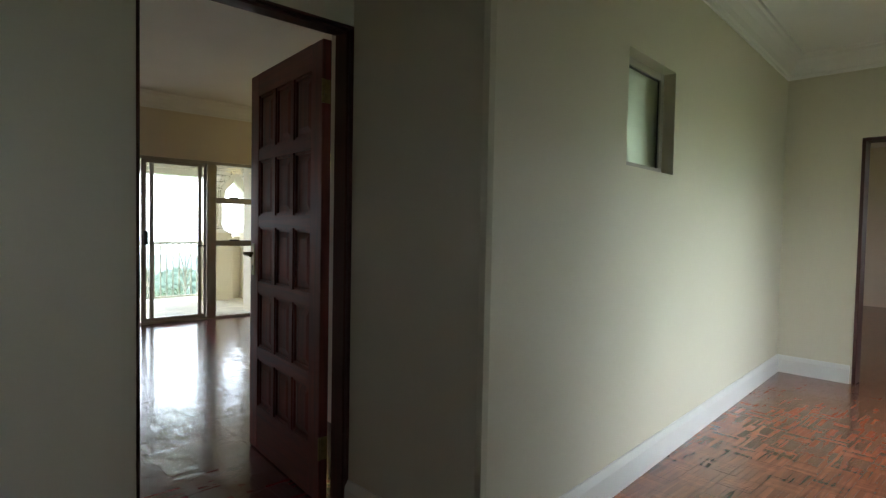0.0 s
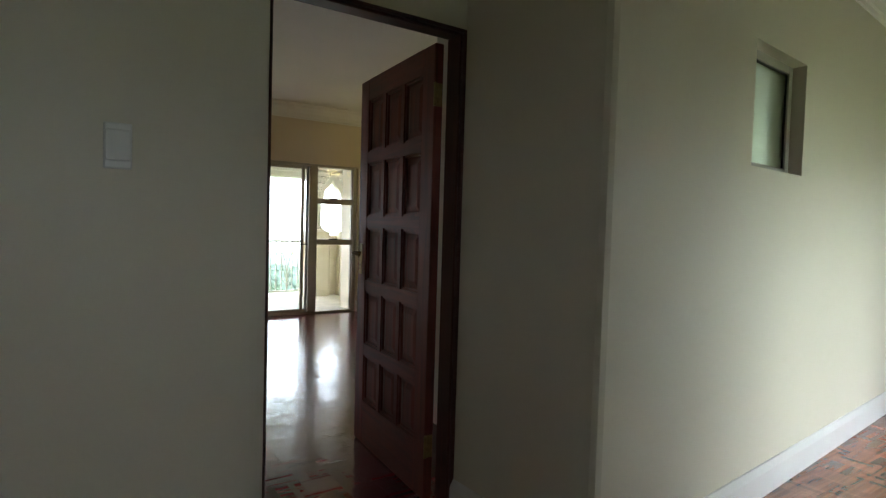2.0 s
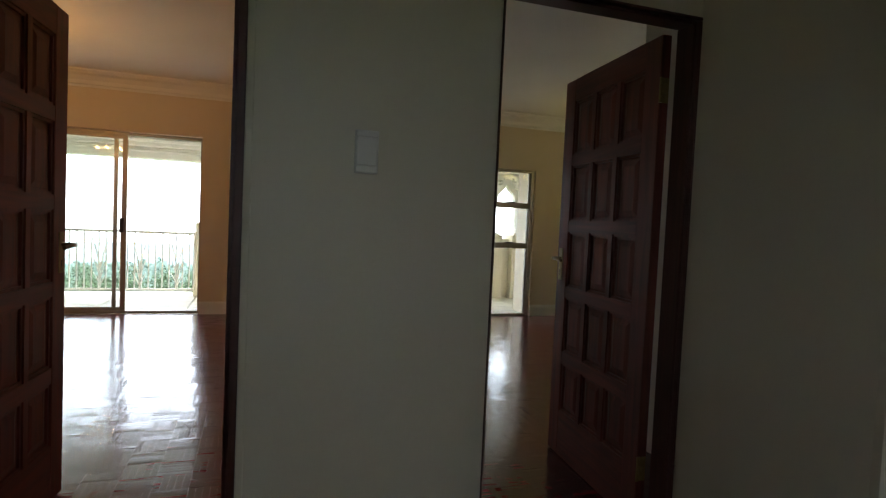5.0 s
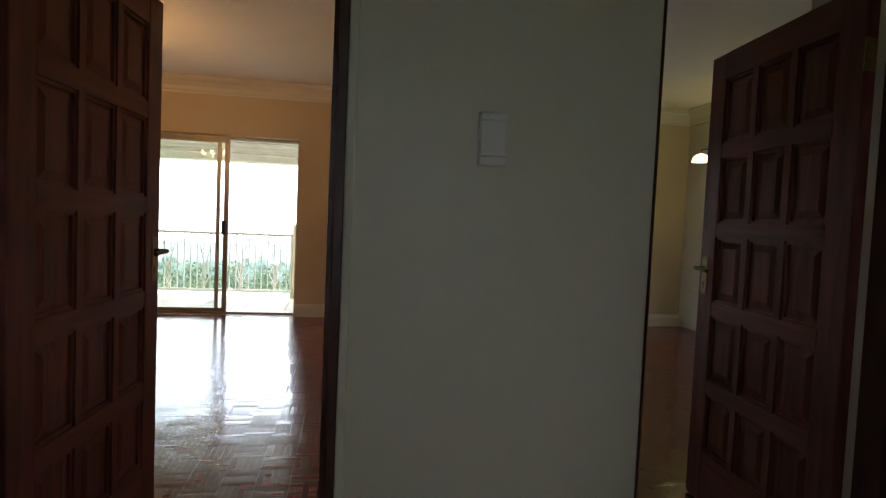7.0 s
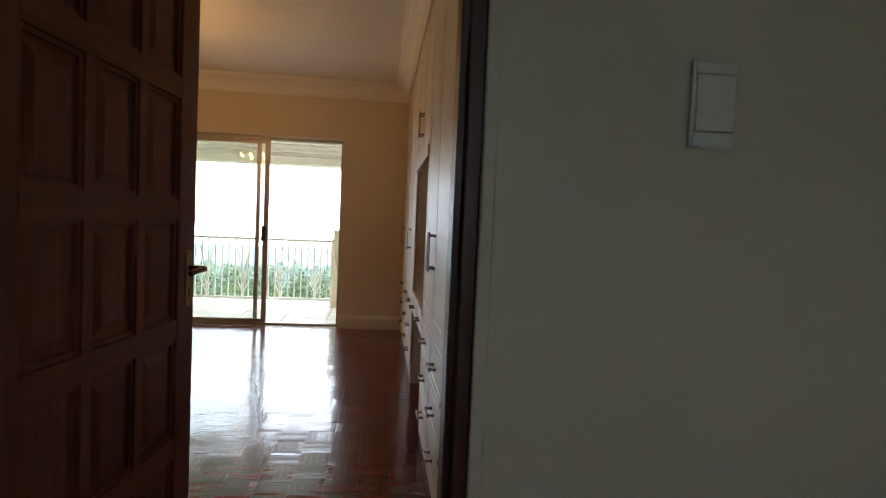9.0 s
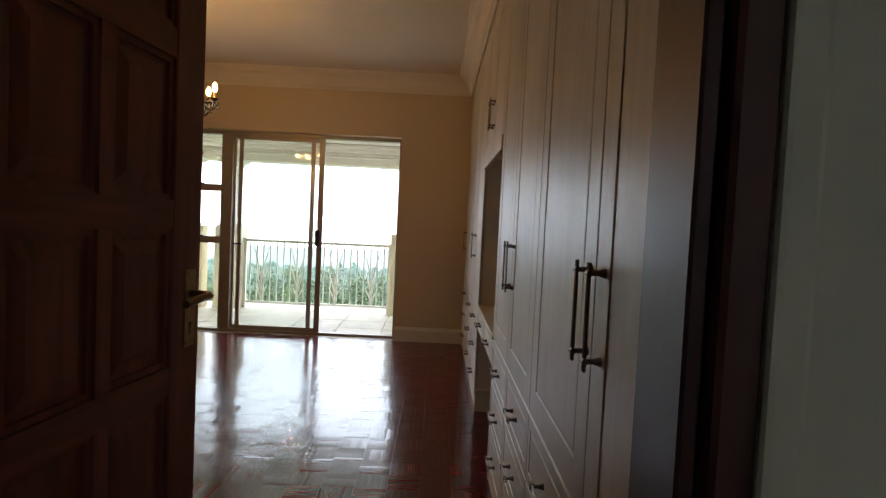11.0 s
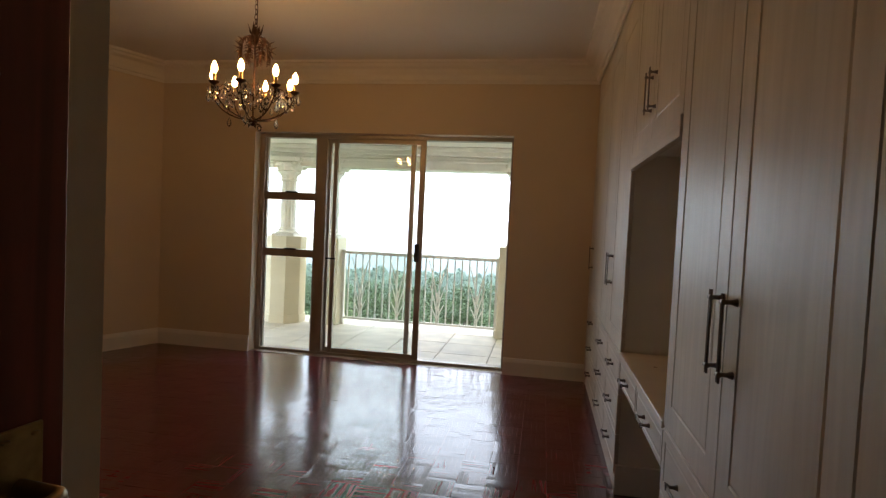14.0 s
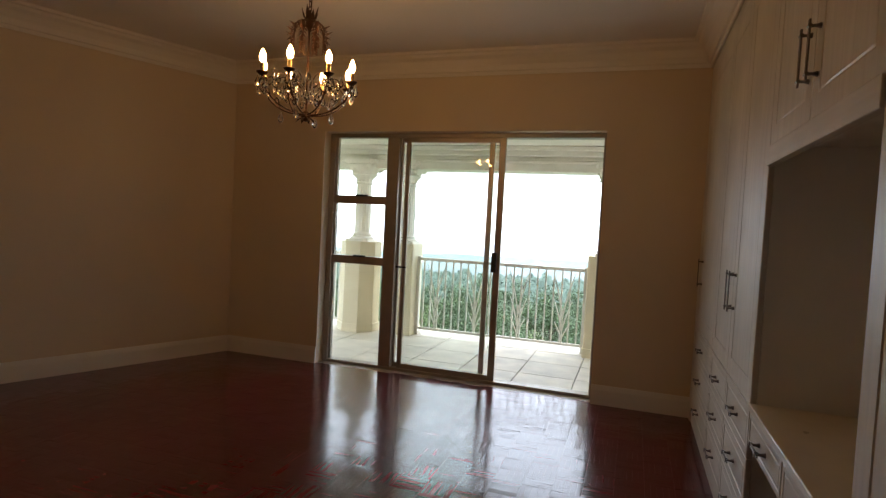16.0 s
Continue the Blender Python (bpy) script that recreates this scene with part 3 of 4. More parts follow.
# ---- built-in wardrobes ----
def bar_handle(parent, x, y, z, length, vertical=True):
    """Two thin rods side by side, held near their ends by collars on round posts."""
    bm = bmesh.new()
    out = 0.029
    e = Vector((0, 0, 1)) if vertical else Vector((0, 1, 0))
    w = Vector((0, 1, 0)) if vertical else Vector((0, 0, 1))
    c = Vector((x - out, y, z))
    for s in (-1, 1):
        add_tube(bm, [c + w * s * 0.0042 - e * length / 2, c + w * s * 0.0042 + e * length / 2], 0.0030, 7)
    k = length / 2 - 0.018
    for s in (-1, 1):
        p = c + e * s * k
        add_tube(bm, [p - w * 0.0085, p - w * 0.0065, p + w * 0.0065, p + w * 0.0085], 0.0058, 10)
        add_tube(bm, [p, p + Vector((out - 0.006, 0, 0))], 0.0050, 8)
        add_tube(bm, [p + Vector((out - 0.012, 0, 0)), p + Vector((out, 0, 0))], 0.0052, 8, 0.009)
    return smooth(part("handle", bm, STEEL, parent, "dark nickel twin-rod handle"))


def framed_front(name, parent, y0, y1, z0, z1, margin, mat):
    """A cupboard front with a routed, sunk panel; faces -x at FRONT."""
    bm = bmesh.new()
    g = 0.0011
    y0, y1, z0, z1 = y0 + g, y1 - g, z0 + g, z1 - g
    t = 0.020
    rings = []
    for inset, x in ((0.0, FRONT + 0.003), (0.003, FRONT), (margin - 0.003, FRONT), (margin, FRONT + 0.0025), (margin + 0.003, FRONT + 0.003), (margin + 0.009, FRONT + 0.001), (margin + 0.011, FRONT + 0.001)):
        rings.append([bm.verts.new((x, y, z)) for y, z in ((y0 + inset, z0 + inset), (y1 - inset, z0 + inset), (y1 - inset, z1 - inset), (y0 + inset, z1 - inset))])
    back = [bm.verts.new((FRONT + t, y, z)) for y, z in ((y0, z0), (y1, z0), (y1, z1), (y0, z1))]
    rings.insert(0, back)
    for a, b in zip(rings, rings[1:]):
        for i in range(4):
            bm.faces.new((a[i], a[(i + 1) % 4], b[(i + 1) % 4], b[i]))
    bm.faces.new(rings[-1])
    bm.faces.new(list(reversed(back)))
    return part(name, bm, mat, parent)


TOP = 2.46
DOOR_Z = 0.702


def carcass(parent, y0, y1, z0=0.1, z1=TOP):
    for nm, a, b, u0, u1, w0, w1 in (("side_panel", FRONT + 0.022, 0.275, y0 + 0.001, y0 + 0.017, z0, z1), ("side_panel", FRONT + 0.022, 0.275, y1 - 0.017, y1 - 0.001, z0, z1),
                                     ("back_panel", 0.268, 0.275, y0 + 0.017, y1 - 0.017, z0, z1), ("base_panel", FRONT + 0.022, 0.268, y0 + 0.017, y1 - 0.017, z0, z0 + 0.016),
                                     ("top_panel", FRONT + 0.022, 0.268, y0 + 0.017, y1 - 0.017, z1 - 0.016, z1)):
        part(nm, box(a, b, u0, u1, w0, w1), CARCASS, parent)
    part("fascia", box(FRONT + 0.004, FRONT + 0.02, y0, y1, z1, 2.575), CUPBOARD_H, parent)
    if z0 < 0.2:
        part("plinth", box(FRONT + 0.012, FRONT + 0.03, y0, y1, 0.0, 0.098), CUPBOARD_H, parent)


def drawers(parent, y0, y1):
    rows = ((0.10, 0.30), (0.30, 0.50), (0.50, 0.699))
    for z0, z1 in rows:
        d = framed_front("drawer", parent, y0, y1, z0, z1, 0.038, CUPBOARD_H)
        for hy in ((y0 + y1) / 2,):
            bar_handle(d, FRONT, hy, (z0 + z1) / 2, 0.13, False)


def wardrobe(y0, ym, y1, label, pair=True, inset=(0.06, 0.022)):
    w = thing("wardrobe", None, label, "wardrobe", "built-in wardrobes along the wall")
    carcass(w, y0, y1)
    doors = ((y0, ym), (ym, y1)) if pair else ((y0, y1),)
    for i, (a, b) in enumerate(doors):
        d = framed_front("door", w, a, b, DOOR_Z, TOP, 0.085, CUPBOARD)
        hy = (b - inset[0] if i == 0 else a + inset[1]) if pair else b - 0.2
        bar_handle(d, FRONT, hy, 1.092, 0.19)
        drawers(w, a, b)
    return w


wardrobe(0.121, 0.727, 1.335, "tall white limed-wood wardrobe unit with double doors over drawers", True, (0.060, 0.026))
wardrobe(1.335, 1.878, 2.415, "tall white limed-wood wardrobe unit beside the desk niche", True, (0.066, 0.022))
NA, NB = 2.415, 3.45
wardrobe(NB, 4.02, 4.58, "tall white limed-wood wardrobe unit beyond the desk niche")
wardrobe(4.58, 5.1, 5.49, "narrow white limed-wood wardrobe unit in the far corner", False)
structure("trim_wardrobe_end", box(FRONT + 0.004, FRONT + 0.02, 5.49, FAR, 0, 2.575), CUPBOARD, "white filler strip beside the wardrobe", "trim")

# the desk niche with its wall cupboard
cup = thing("wall_cupboard", None, "white double-door cupboard above the open desk niche", "cupboard", "built-in wardrobes along the wall")
carcass(cup, NA, NB, 1.684)
nm = 2.945
for i, (a, b) in enumerate(((NA, nm), (nm, NB))):
    d = framed_front("door", cup, a, b, 1.684, TOP, 0.07, CUPBOARD)
    bar_handle(d, FRONT, b - 0.043 if i == 0 else a + 0.043, 1.875, 0.17)
part("pelmet", box(FRONT - 0.008, FRONT + 0.02, NA, NB, 1.612, 1.682, 0.002), CUPBOARD_H, cup)
desk = thing("desk", None, "built-in desk with cream top and two shallow drawers", "desk")
part("desktop", box(FRONT - 0.006, 0.268, NA + 0.002, NB - 0.002, 0.690, 0.716, 0.003), DESKTOP, desk, "cream laminate top")
for a, b in ((NA, nm), (nm, NB)):
    d = framed_front("drawer", desk, a + 0.004, b - 0.004, 0.562, 0.688, 0.022, CUPBOARD_H)
    bar_handle(d, FRONT, (a + b) / 2, 0.625, 0.13, False)
part("drawer_box", box(FRONT + 0.022, 0.268, NA + 0.002, NB - 0.002, 0.567, 0.688), CARCASS, desk)
part("back_panel", box(0.268, 0.277, NA, NB, 0.0, 1.70), CARCASS, desk)
for a, b in ((NA + 0.001, NA + 0.016), (NB - 0.016, NB - 0.001)):
    part("side_skirting", box(FRONT + 0.006, 0.268, a, b, 0, 0.15, 0.003), TRIMWHITE, desk, "white skirting inside the knee space")

# white cupboards of the second bedroom, seen past its door
for i, y0 in enumerate((1.6, 2.45, 3.3, 4.15)):
    y1 = y0 + (0.85 if i < 3 else FAR2 - 4.15)
    x = 3.85
    w = thing("wardrobe", None, "white painted wardrobe unit in the second bedroom", "wardrobe", "wardrobes of the second bedroom")
    part("carcass", box(x + 0.02, 4.54, y0 + 0.001, y1 - 0.001, 0.08, 2.56), TRIMWHITE, w)
    part("plinth", box(x + 0.05, x + 0.07, y0, y1, 0, 0.08), TRIMWHITE, w)
    ym = (y0 + y1) / 2
    for a, b, hy in ((y0, ym, ym - 0.04), (ym, y1, ym + 0.04)):
        d = part("door", box(x, x + 0.019, a + 0.002, b - 0.002, 0.76, 2.55, 0.003), TRIMWHITE, w)
        bar_handle(d, x, hy, 1.15, 0.16)
    for z in (0.09, 0.31, 0.53):
        d = part("drawer", box(x, x + 0.019, y0 + 0.002, y1 - 0.002, z, z + 0.215, 0.003), TRIMWHITE, w)
        bar_handle(d, x, ym, z + 0.11, 0.16, False)

# ---- light switches ----
def switch(m):
    s = thing("light_switch", m, "white plastic rocker light switch on the wall", "light switch")
    part("cover_plate", box(-0.037, 0.037, -0.009, 0.0, -0.067, 0.067, 0.004, 2), PLASTIC, s)
    part("upper_band", box(-0.034, 0.034, -0.0125, -0.008, 0.046, 0.064, 0.0015), PLASTIC, s)
    part("lower_band", box(-0.034, 0.034, -0.0125, -0.008, -0.064, -0.043, 0.0015), PLASTIC, s)
    bm = box(-0.032, 0.032, -0.0125, -0.008, -0.0413, 0.0443, 0.001)
    for v in bm.verts:
        if v.co.y < -0.01 and v.co.z < 0:
            v.co.y -= 0.0022
    part("rocker", bm, PLASTIC, s)
    return s


switch(pose(-0.041, -0.001, 1.430))


# ---- chandelier ----
def chandelier(m):
    c = thing("chandelier", m, "rusted bronze chandelier with eight lit candle bulbs and crystal drops", "chandelier")
    drop = CEIL - m.translation.z
    bm = bmesh.new()
    add_lathe(bm, [(0.0, drop - 0.03), (0.03, drop - 0.028), (0.055, drop - 0.008), (0.058, drop)], 20)
    smooth(part("ceiling_rose", bm, BRONZE, c))
    bm = bmesh.new()
    z = 0.30
    i = 0
    while z < drop - 0.03:
        ring = [Vector((0.009 * math.cos(a), 0, 0.017 * math.sin(a))) for a in np.linspace(0, 2 * math.pi, 11)]
        if i % 2:
            ring = [Vector((0, p.x, p.z)) for p in ring]
        add_tube(bm, [p + Vector((0, 0, z)) for p in ring], 0.0022, 5)
        z += 0.028
        i += 1
    add_tube(bm, [(0.006, 0.004, 0.3), (0.008, 0.0, 0.4), (0.004, -0.006, drop - 0.02)], 0.002, 5)
    part("chain", bm, BRONZE, c)
    bm = bmesh.new()
    add_lathe(bm, [(0.004, -0.27), (0.016, -0.262), (0.026, -0.245), (0.018, -0.225), (0.005, -0.21), (0.005, -0.05), (0.009, -0.03), (0.005, -0.01), (0.005, 0.19), (0.014, 0.21), (0.02, 0.235), (0.010, 0.26), (0.005, 0.3)], 14)
    smooth(part("stem", bm, BRONZE, c))

    def leaf_blade(bm, base, tip, wide, normal):
        base, tip, normal = Vector(base), Vector(tip), Vector(normal).normalized()
        side = (tip - base).cross(normal).normalized()
        mid = base.lerp(tip, 0.45) + normal * 0.006
        vs = [bm.verts.new(p) for p in (base, mid + side * wide, tip, mid - side * wide)]
        ws = [bm.verts.new(p - normal * 0.0015) for p in (base, mid + side * wide, tip, mid - side * wide)]
        bm.faces.new(vs)
        bm.faces.new(list(reversed(ws)))
        for k in range(4):
            bm.faces.new((vs[k], ws[k], ws[(k + 1) % 4], vs[(k + 1) % 4]))
    # crown of small leaves at the top and bottom
    bm = bmesh.new()
    for k in range(8):
        a = 2 * math.pi * k / 8 + 0.2
        u = Vector((math.cos(a), math.sin(a), 0))
        leaf_blade(bm, u * 0.012 + Vector((0, 0, 0.235)), u * 0.045 + Vector((0, 0, 0.315 - 0.02 * (k % 2))), 0.010, u)
        leaf_blade(bm, u * 0.02 + Vector((0, 0, -0.25)), u * 0.055 + Vector((0, 0, -0.275)), 0.010, Vector((0, 0, 1)))
    part("leaf_crown", bm, BRONZE, c)
    n = 8
    R = 0.236
    for k in range(n):
        a = 2 * math.pi * k / n + 0.21
        u = Vector((math.cos(a), math.sin(a), 0))
        zz = Vector((0, 0, 1))
        pts = []
        for s in np.linspace(0, 1, 12):
            th = s * math.pi * 0.5
            pts.append(u * (0.02 + (R - 0.02) * math.sin(th)) + zz * (-0.235 + 0.165 * (1 - math.cos(th))))
        bm = bmesh.new()
        add_tube(bm, pts, 0.0042, 6)
        # inner scroll that links the arm to the upper cage
        pts = [u * (0.03 + 0.19 * s) + zz * (-0.10 + 0.055 * math.sin(s * math.pi)) for s in np.linspace(0, 1, 7)]
        add_tube(bm, pts, 0.0026, 5)
        for s in (0.35, 0.6, 0.85):
            th = s * math.pi * 0.5
            p = u * (0.02 + (R - 0.02) * math.sin(th)) + zz * (-0.235 + 0.165 * (1 - math.cos(th)))
            leaf_blade(bm, p, p + u * 0.02 + zz * 0.034, 0.006, u)
        arm = smooth(part("arm", bm, BRONZE, c))
        base = u * R + zz * -0.07
        bm = bmesh.new()
        add_lathe(bm, [(0.006, -0.012), (0.024, 0.0), (0.030, 0.008), (0.028, 0.010), (0.012, 0.006)], 12, base)
        smooth(part("drip_pan", bm, BRONZE, arm))
        bm = bmesh.new()
        add_lathe(bm, [(0.0105, 0.004), (0.0105, 0.052), (0.008, 0.054)], 12, base)
        smooth(part("candle_sleeve", bm, BRASS, arm, "brass candle sleeve"))
        bm = bmesh.new()
        add_lathe(bm, [(0.008, 0.054), (0.012, 0.061), (0.0165, 0.075), (0.0155, 0.089), (0.010, 0.106), (0.004, 0.117), (0.001, 0.121)], 12, base)
        smooth(part("bulb", bm, BULB, arm, "lit warm candle bulb"))
        # upper cage arms
        bm = bmesh.new()
        pts = []
        for s in np.linspace(0, 1, 9):
            pts.append(u * (0.012 + 0.068 * math.sin(s * math.pi * 0.55)) + zz * (0.245 - 0.085 * s ** 2))
        add_tube(bm, pts, 0.003, 5)
        end = pts[-1]
        side = Vector((-u.y, u.x, 0))
        for q in range(2, 9):
            p = pts[q]
            for sgn in (-1, 1):
                leaf_blade(bm, p, p + side * sgn * 0.026 + u * 0.012 - zz * 0.016, 0.0045, zz + u * 0.4)
        add_tube(bm, [end, end + u * 0.004 - zz * 0.03, end - zz * 0.06], 0.002, 5)
        for q in range(1, 5):
            p = end - zz * 0.013 * q
            for sgn in (-1, 1):
                leaf_blade(bm, p, p + side * sgn * 0.022 + u * 0.006 - zz * 0.018, 0.0045, u)
        leaf_blade(bm, end, end + u * 0.045 + zz * 0.03, 0.011, zz)
        leaf_blade(bm, end, end + u * 0.04 - zz * 0.012, 0.010, zz)
        leaf_blade(bm, end - u * 0.012 + zz * 0.03, end + u * 0.03 + zz * 0.06, 0.010, zz)
        leaf_blade(bm, end, end + u * 0.022 - zz * 0.045, 0.008, u)
        part("upper_scroll", bm, BRONZE, c)

        def drop_at(p, r, h, parent):
            bm = bmesh.new()
            add_lathe(bm, [(0.0005, 0), (r * 0.35, -h * 0.2), (r, -h * 0.62), (r * 0.7, -h * 0.85), (0.0008, -h)], 6, p)
            add_tube(bm, [p, p + zz * 0.012], 0.0006, 4)
            part("crystal_drop", bm, CRYSTAL, parent)
        drop_at(base + u * 0.022 - zz * 0.012, 0.017, 0.060, arm)
        t = Vector((-u.y, u.x, 0))
        drop_at(base + t * 0.02 - u * 0.014 - zz * 0.012, 0.017, 0.060, arm)
        drop_at(u * 0.15 + zz * (-0.105), 0.017, 0.062, arm)
        for ang, rad, zz0 in ((0.25, 0.20, -0.085), (-0.2, 0.115, -0.07), (0.4, 0.07, -0.12), (0.1, 0.235, -0.075), (0.39, 0.225, -0.06), (0.1, 0.16, -0.055), (-0.3, 0.19, -0.12)):
            w = Vector((math.cos(a + ang), math.sin(a + ang), 0))
            drop_at(w * rad + zz * zz0, 0.015, 0.054, arm)
        if k % 2 == 0:
            drop_at(u * 0.135 + zz * (-0.222), 0.017, 0.060, arm)
    return c


ch = chandelier(pose(-2.39, 3.62, 2.095))
# pendant of the second bedroom
p2 = thing("pendant_lamp", pose(3.55, 4.2, 2.03), "brown metal ceiling lamp with amber glass shades", "ceiling lamp")
bm = bmesh.new()
add_tube(bm, [(0, 0, 0.05), (0, 0, CEIL - 2.03)], 0.008, 8)
add_lathe(bm, [(0.05, CEIL - 2.03 - 0.02), (0.055, CEIL - 2.03)], 16)
part("stem", bm, BRONZE, p2)
for k in range(3):
    a = 2 * math.pi * k / 3 + 2.6
    u = Vector((math.cos(a), math.sin(a), 0))
    bm = bmesh.new()
    add_tube(bm, [(0, 0, 0.08), u * 0.1 + Vector((0, 0, 0.11)), u * 0.2 + Vector((0, 0, 0.09)), u * 0.2 + Vector((0, 0, 0.05))], 0.006, 6)
    arm = part("arm", bm, BRONZE, p2)
    bm = bmesh.new()
    add_lathe(bm, [(0.02, 0.05), (0.055, 0.035), (0.085, 0.0), (0.095, -0.04), (0.09, -0.04), (0.05, 0.025), (0.018, 0.042)], 16, u * 0.2)
    smooth(part("shade", bm, AMBER, arm, "glowing amber glass shade"))

# ---- balcony ----
BY = 7.5
BZ = -0.03
structure("balcony_slab", box(-7.5, 6.5, WALL_OUT - 0.02, 7.85, -0.25, BZ - 0.014), GROUT, "pale tiled balcony floor", "balcony")
structure("balcony_ceiling", box(-7.5, 6.5, WALL_OUT, 7.95, 2.24, 2.55), PLASTERWHITE, "white painted balcony ceiling", "ceiling")
structure("house_wall", box(-7.5, 6.5, WALL_OUT - 0.01, WALL_OUT, 2.55, 3.6), STUCCO, "cream stucco outer wall", "wall")
bm = bmesh.new()
add_box(bm, -7.5, 6.5, 7.36, 7.70, 1.97, 2.24)
add_box(bm, -7.5, 6.5, 7.335, 7.36, 2.055, 2.09, 0.008)
add_box(bm, -7.5, 6.5, 7.30, 7.36, 2.13, 2.24, 0.01)
add_box(bm, -7.5, 6.5, 7.25, 7.30, 2.185, 2.24, 0.012)
structure("balcony_beam", bm, PLASTERWHITE, "white moulded plaster beam over the balcony columns", "beam")
structure("house_wall_side", box(5.0, 5.2, WALL_OUT, 7.85, BZ, 2.24), STUCCO, "cream stucco end wall of the balcony", "wall")


def column(x, y, w, octagon, label):
    c = thing("column", pose(x, y, BZ), label, "column", "balcony columns")
    h = 1.07 - BZ
    bm = bmesh.new()
    k = 0.29 if octagon else 0.06
    def ring(s):
        a, b = s * w / 2, s * w / 2 * (1 - 2 * k) if octagon else s * w / 2 * 0.94
        return [(a, -b), (a, b), (b, a), (-b, a), (-a, b), (-a, -b), (-b, -a), (b, -a)]
    add_prism(bm, ring(1.0), 0.10, h - 0.05)
    add_prism(bm, ring(1.05), 0.0, 0.10)
    part("pedestal", bm, STUCCO, c, "cream stucco pedestal")
    bm = bmesh.new()
    add_prism(bm, ring(1.0), h - 0.05, h)
    part("cap", bm, STUCCO, c)
    bm = bmesh.new()
    add_prism(bm, [(0.15, -0.15), (0.15, 0.15), (-0.15, 0.15), (-0.15, -0.15)], h, h + 0.03)
    add_lathe(bm, [(0.145, h + 0.03), (0.15, h + 0.045), (0.14, h + 0.06), (0.115, h + 0.07), (0.12, h + 0.085), (0.11, h + 0.10), (0.10, h + 0.115)], 24)
    smooth(part("base", bm, PLASTERWHITE, c))
    bm = bmesh.new()
    add_lathe(bm, [(0.098, h + 0.115), (0.100, h + 0.4), (0.090, h + 0.70)], 32, flute=0.06)
    part("shaft", bm, PLASTERWHITE, c, "fluted white shaft")
    bm = bmesh.new()
    add_lathe(bm, [(0.090, h + 0.700), (0.112, h + 0.708), (0.112, h + 0.722), (0.094, h + 0.732), (0.108, h + 0.770), (0.142, h + 0.805), (0.168, h + 0.820), (0.150, h + 0.835), (0.165, h + 0.870), (0.200, h + 0.905), (0.206, h + 0.930), (0.185, h + 0.945)], 24, flute=0.07)
    for qx, qy in ((1, 1), (1, -1), (-1, 1), (-1, -1)):
        add_lathe(bm, [(0.01, -0.045), (0.038, -0.035), (0.05, 0.0), (0.042, 0.03), (0.02, 0.04)], 10, (qx * 0.135, qy * 0.135, h + 0.905))
    add_prism(bm, [(0.205, -0.16), (0.205, 0.16), (0.16, 0.205), (-0.16, 0.205), (-0.205, 0.16), (-0.205, -0.16), (-0.16, -0.205), (0.16, -0.205)], h + 0.945, h + 1.000)
    part("capital", bm, PLASTERWHITE, c, "white leaf-carved capital")
    return c


column(-3.95, 7.42, 0.46, True, "white fluted column on an octagonal cream pedestal")
column(-3.40, 7.52, 0.34, False, "white fluted column on a square cream pedestal")
column(-0.985, 7.53, 0.43, False, "white fluted column on a cream pedestal beside the railing")
column(2.02, 7.50, 0.34, False, "white fluted column between the two balconies")
column(3.50, 7.42, 0.40, False, "white fluted column on a cream pedestal")
column(4.08, 7.42, 0.40, False, "white fluted column on a cream pedestal")
# ogee spandrel between the paired columns
bm = bmesh.new()
for s in (-1, 1):
    prof = [(0.0, 0.36), (0.018, 0.30), (0.04, 0.25), (0.10, 0.20), (0.155, 0.13), (0.165, 0.0), (0.29, 0.0), (0.29, 0.36)]
    pts = [(3.79 + s * a, 1.62 + b) for a, b in prof]
    lo = [bm.verts.new((x, 7.36, z)) for x, z in pts]
    hi = [bm.verts.new((x, 7.48, z)) for x, z in pts]
    bm.faces.new(lo)
    bm.faces.new(list(reversed(hi)))
    for i in range(len(pts)):
        j = (i + 1) % len(pts)
        bm.faces.new((lo[i], lo[j], hi[j], hi[i]))
structure("trim_ogee_arch", bm, PLASTERWHITE, "white plaster ogee arch between the columns", "arch")
structure("parapet", box(3.3, 5.0, 7.36, 7.50, BZ, 1.0), STUCCO, "cream stucco balcony parapet", "parapet")


def blade(bm, c, s, y, z0, z1, wide, bow):
    """A bowed reed leaf from the stem at c, swelling and then tapering to its tip."""
    rings = []
    for i in range(9):
        k = i / 8
        x = c + s * wide * (bow * k ** 1.7 + (1 - bow) * k)
        z = z0 + (z1 - z0) * k
        w = 0.003 + 0.0065 * math.sin(math.pi * min(1, k * 0.85 + 0.12)) ** 0.8
        rings.append([bm.verts.new(p) for p in ((x - w, y, z), (x, y - 0.007, z), (x + w, y, z), (x, y + 0.005, z))])
    for a, b in zip(rings, rings[1:]):
        for j in range(4):
            bm.faces.new((a[j], a[(j + 1) % 4], b[(j + 1) % 4], b[j]))
    bm.faces.new(rings[0])
    bm.faces.new(rings[-1])


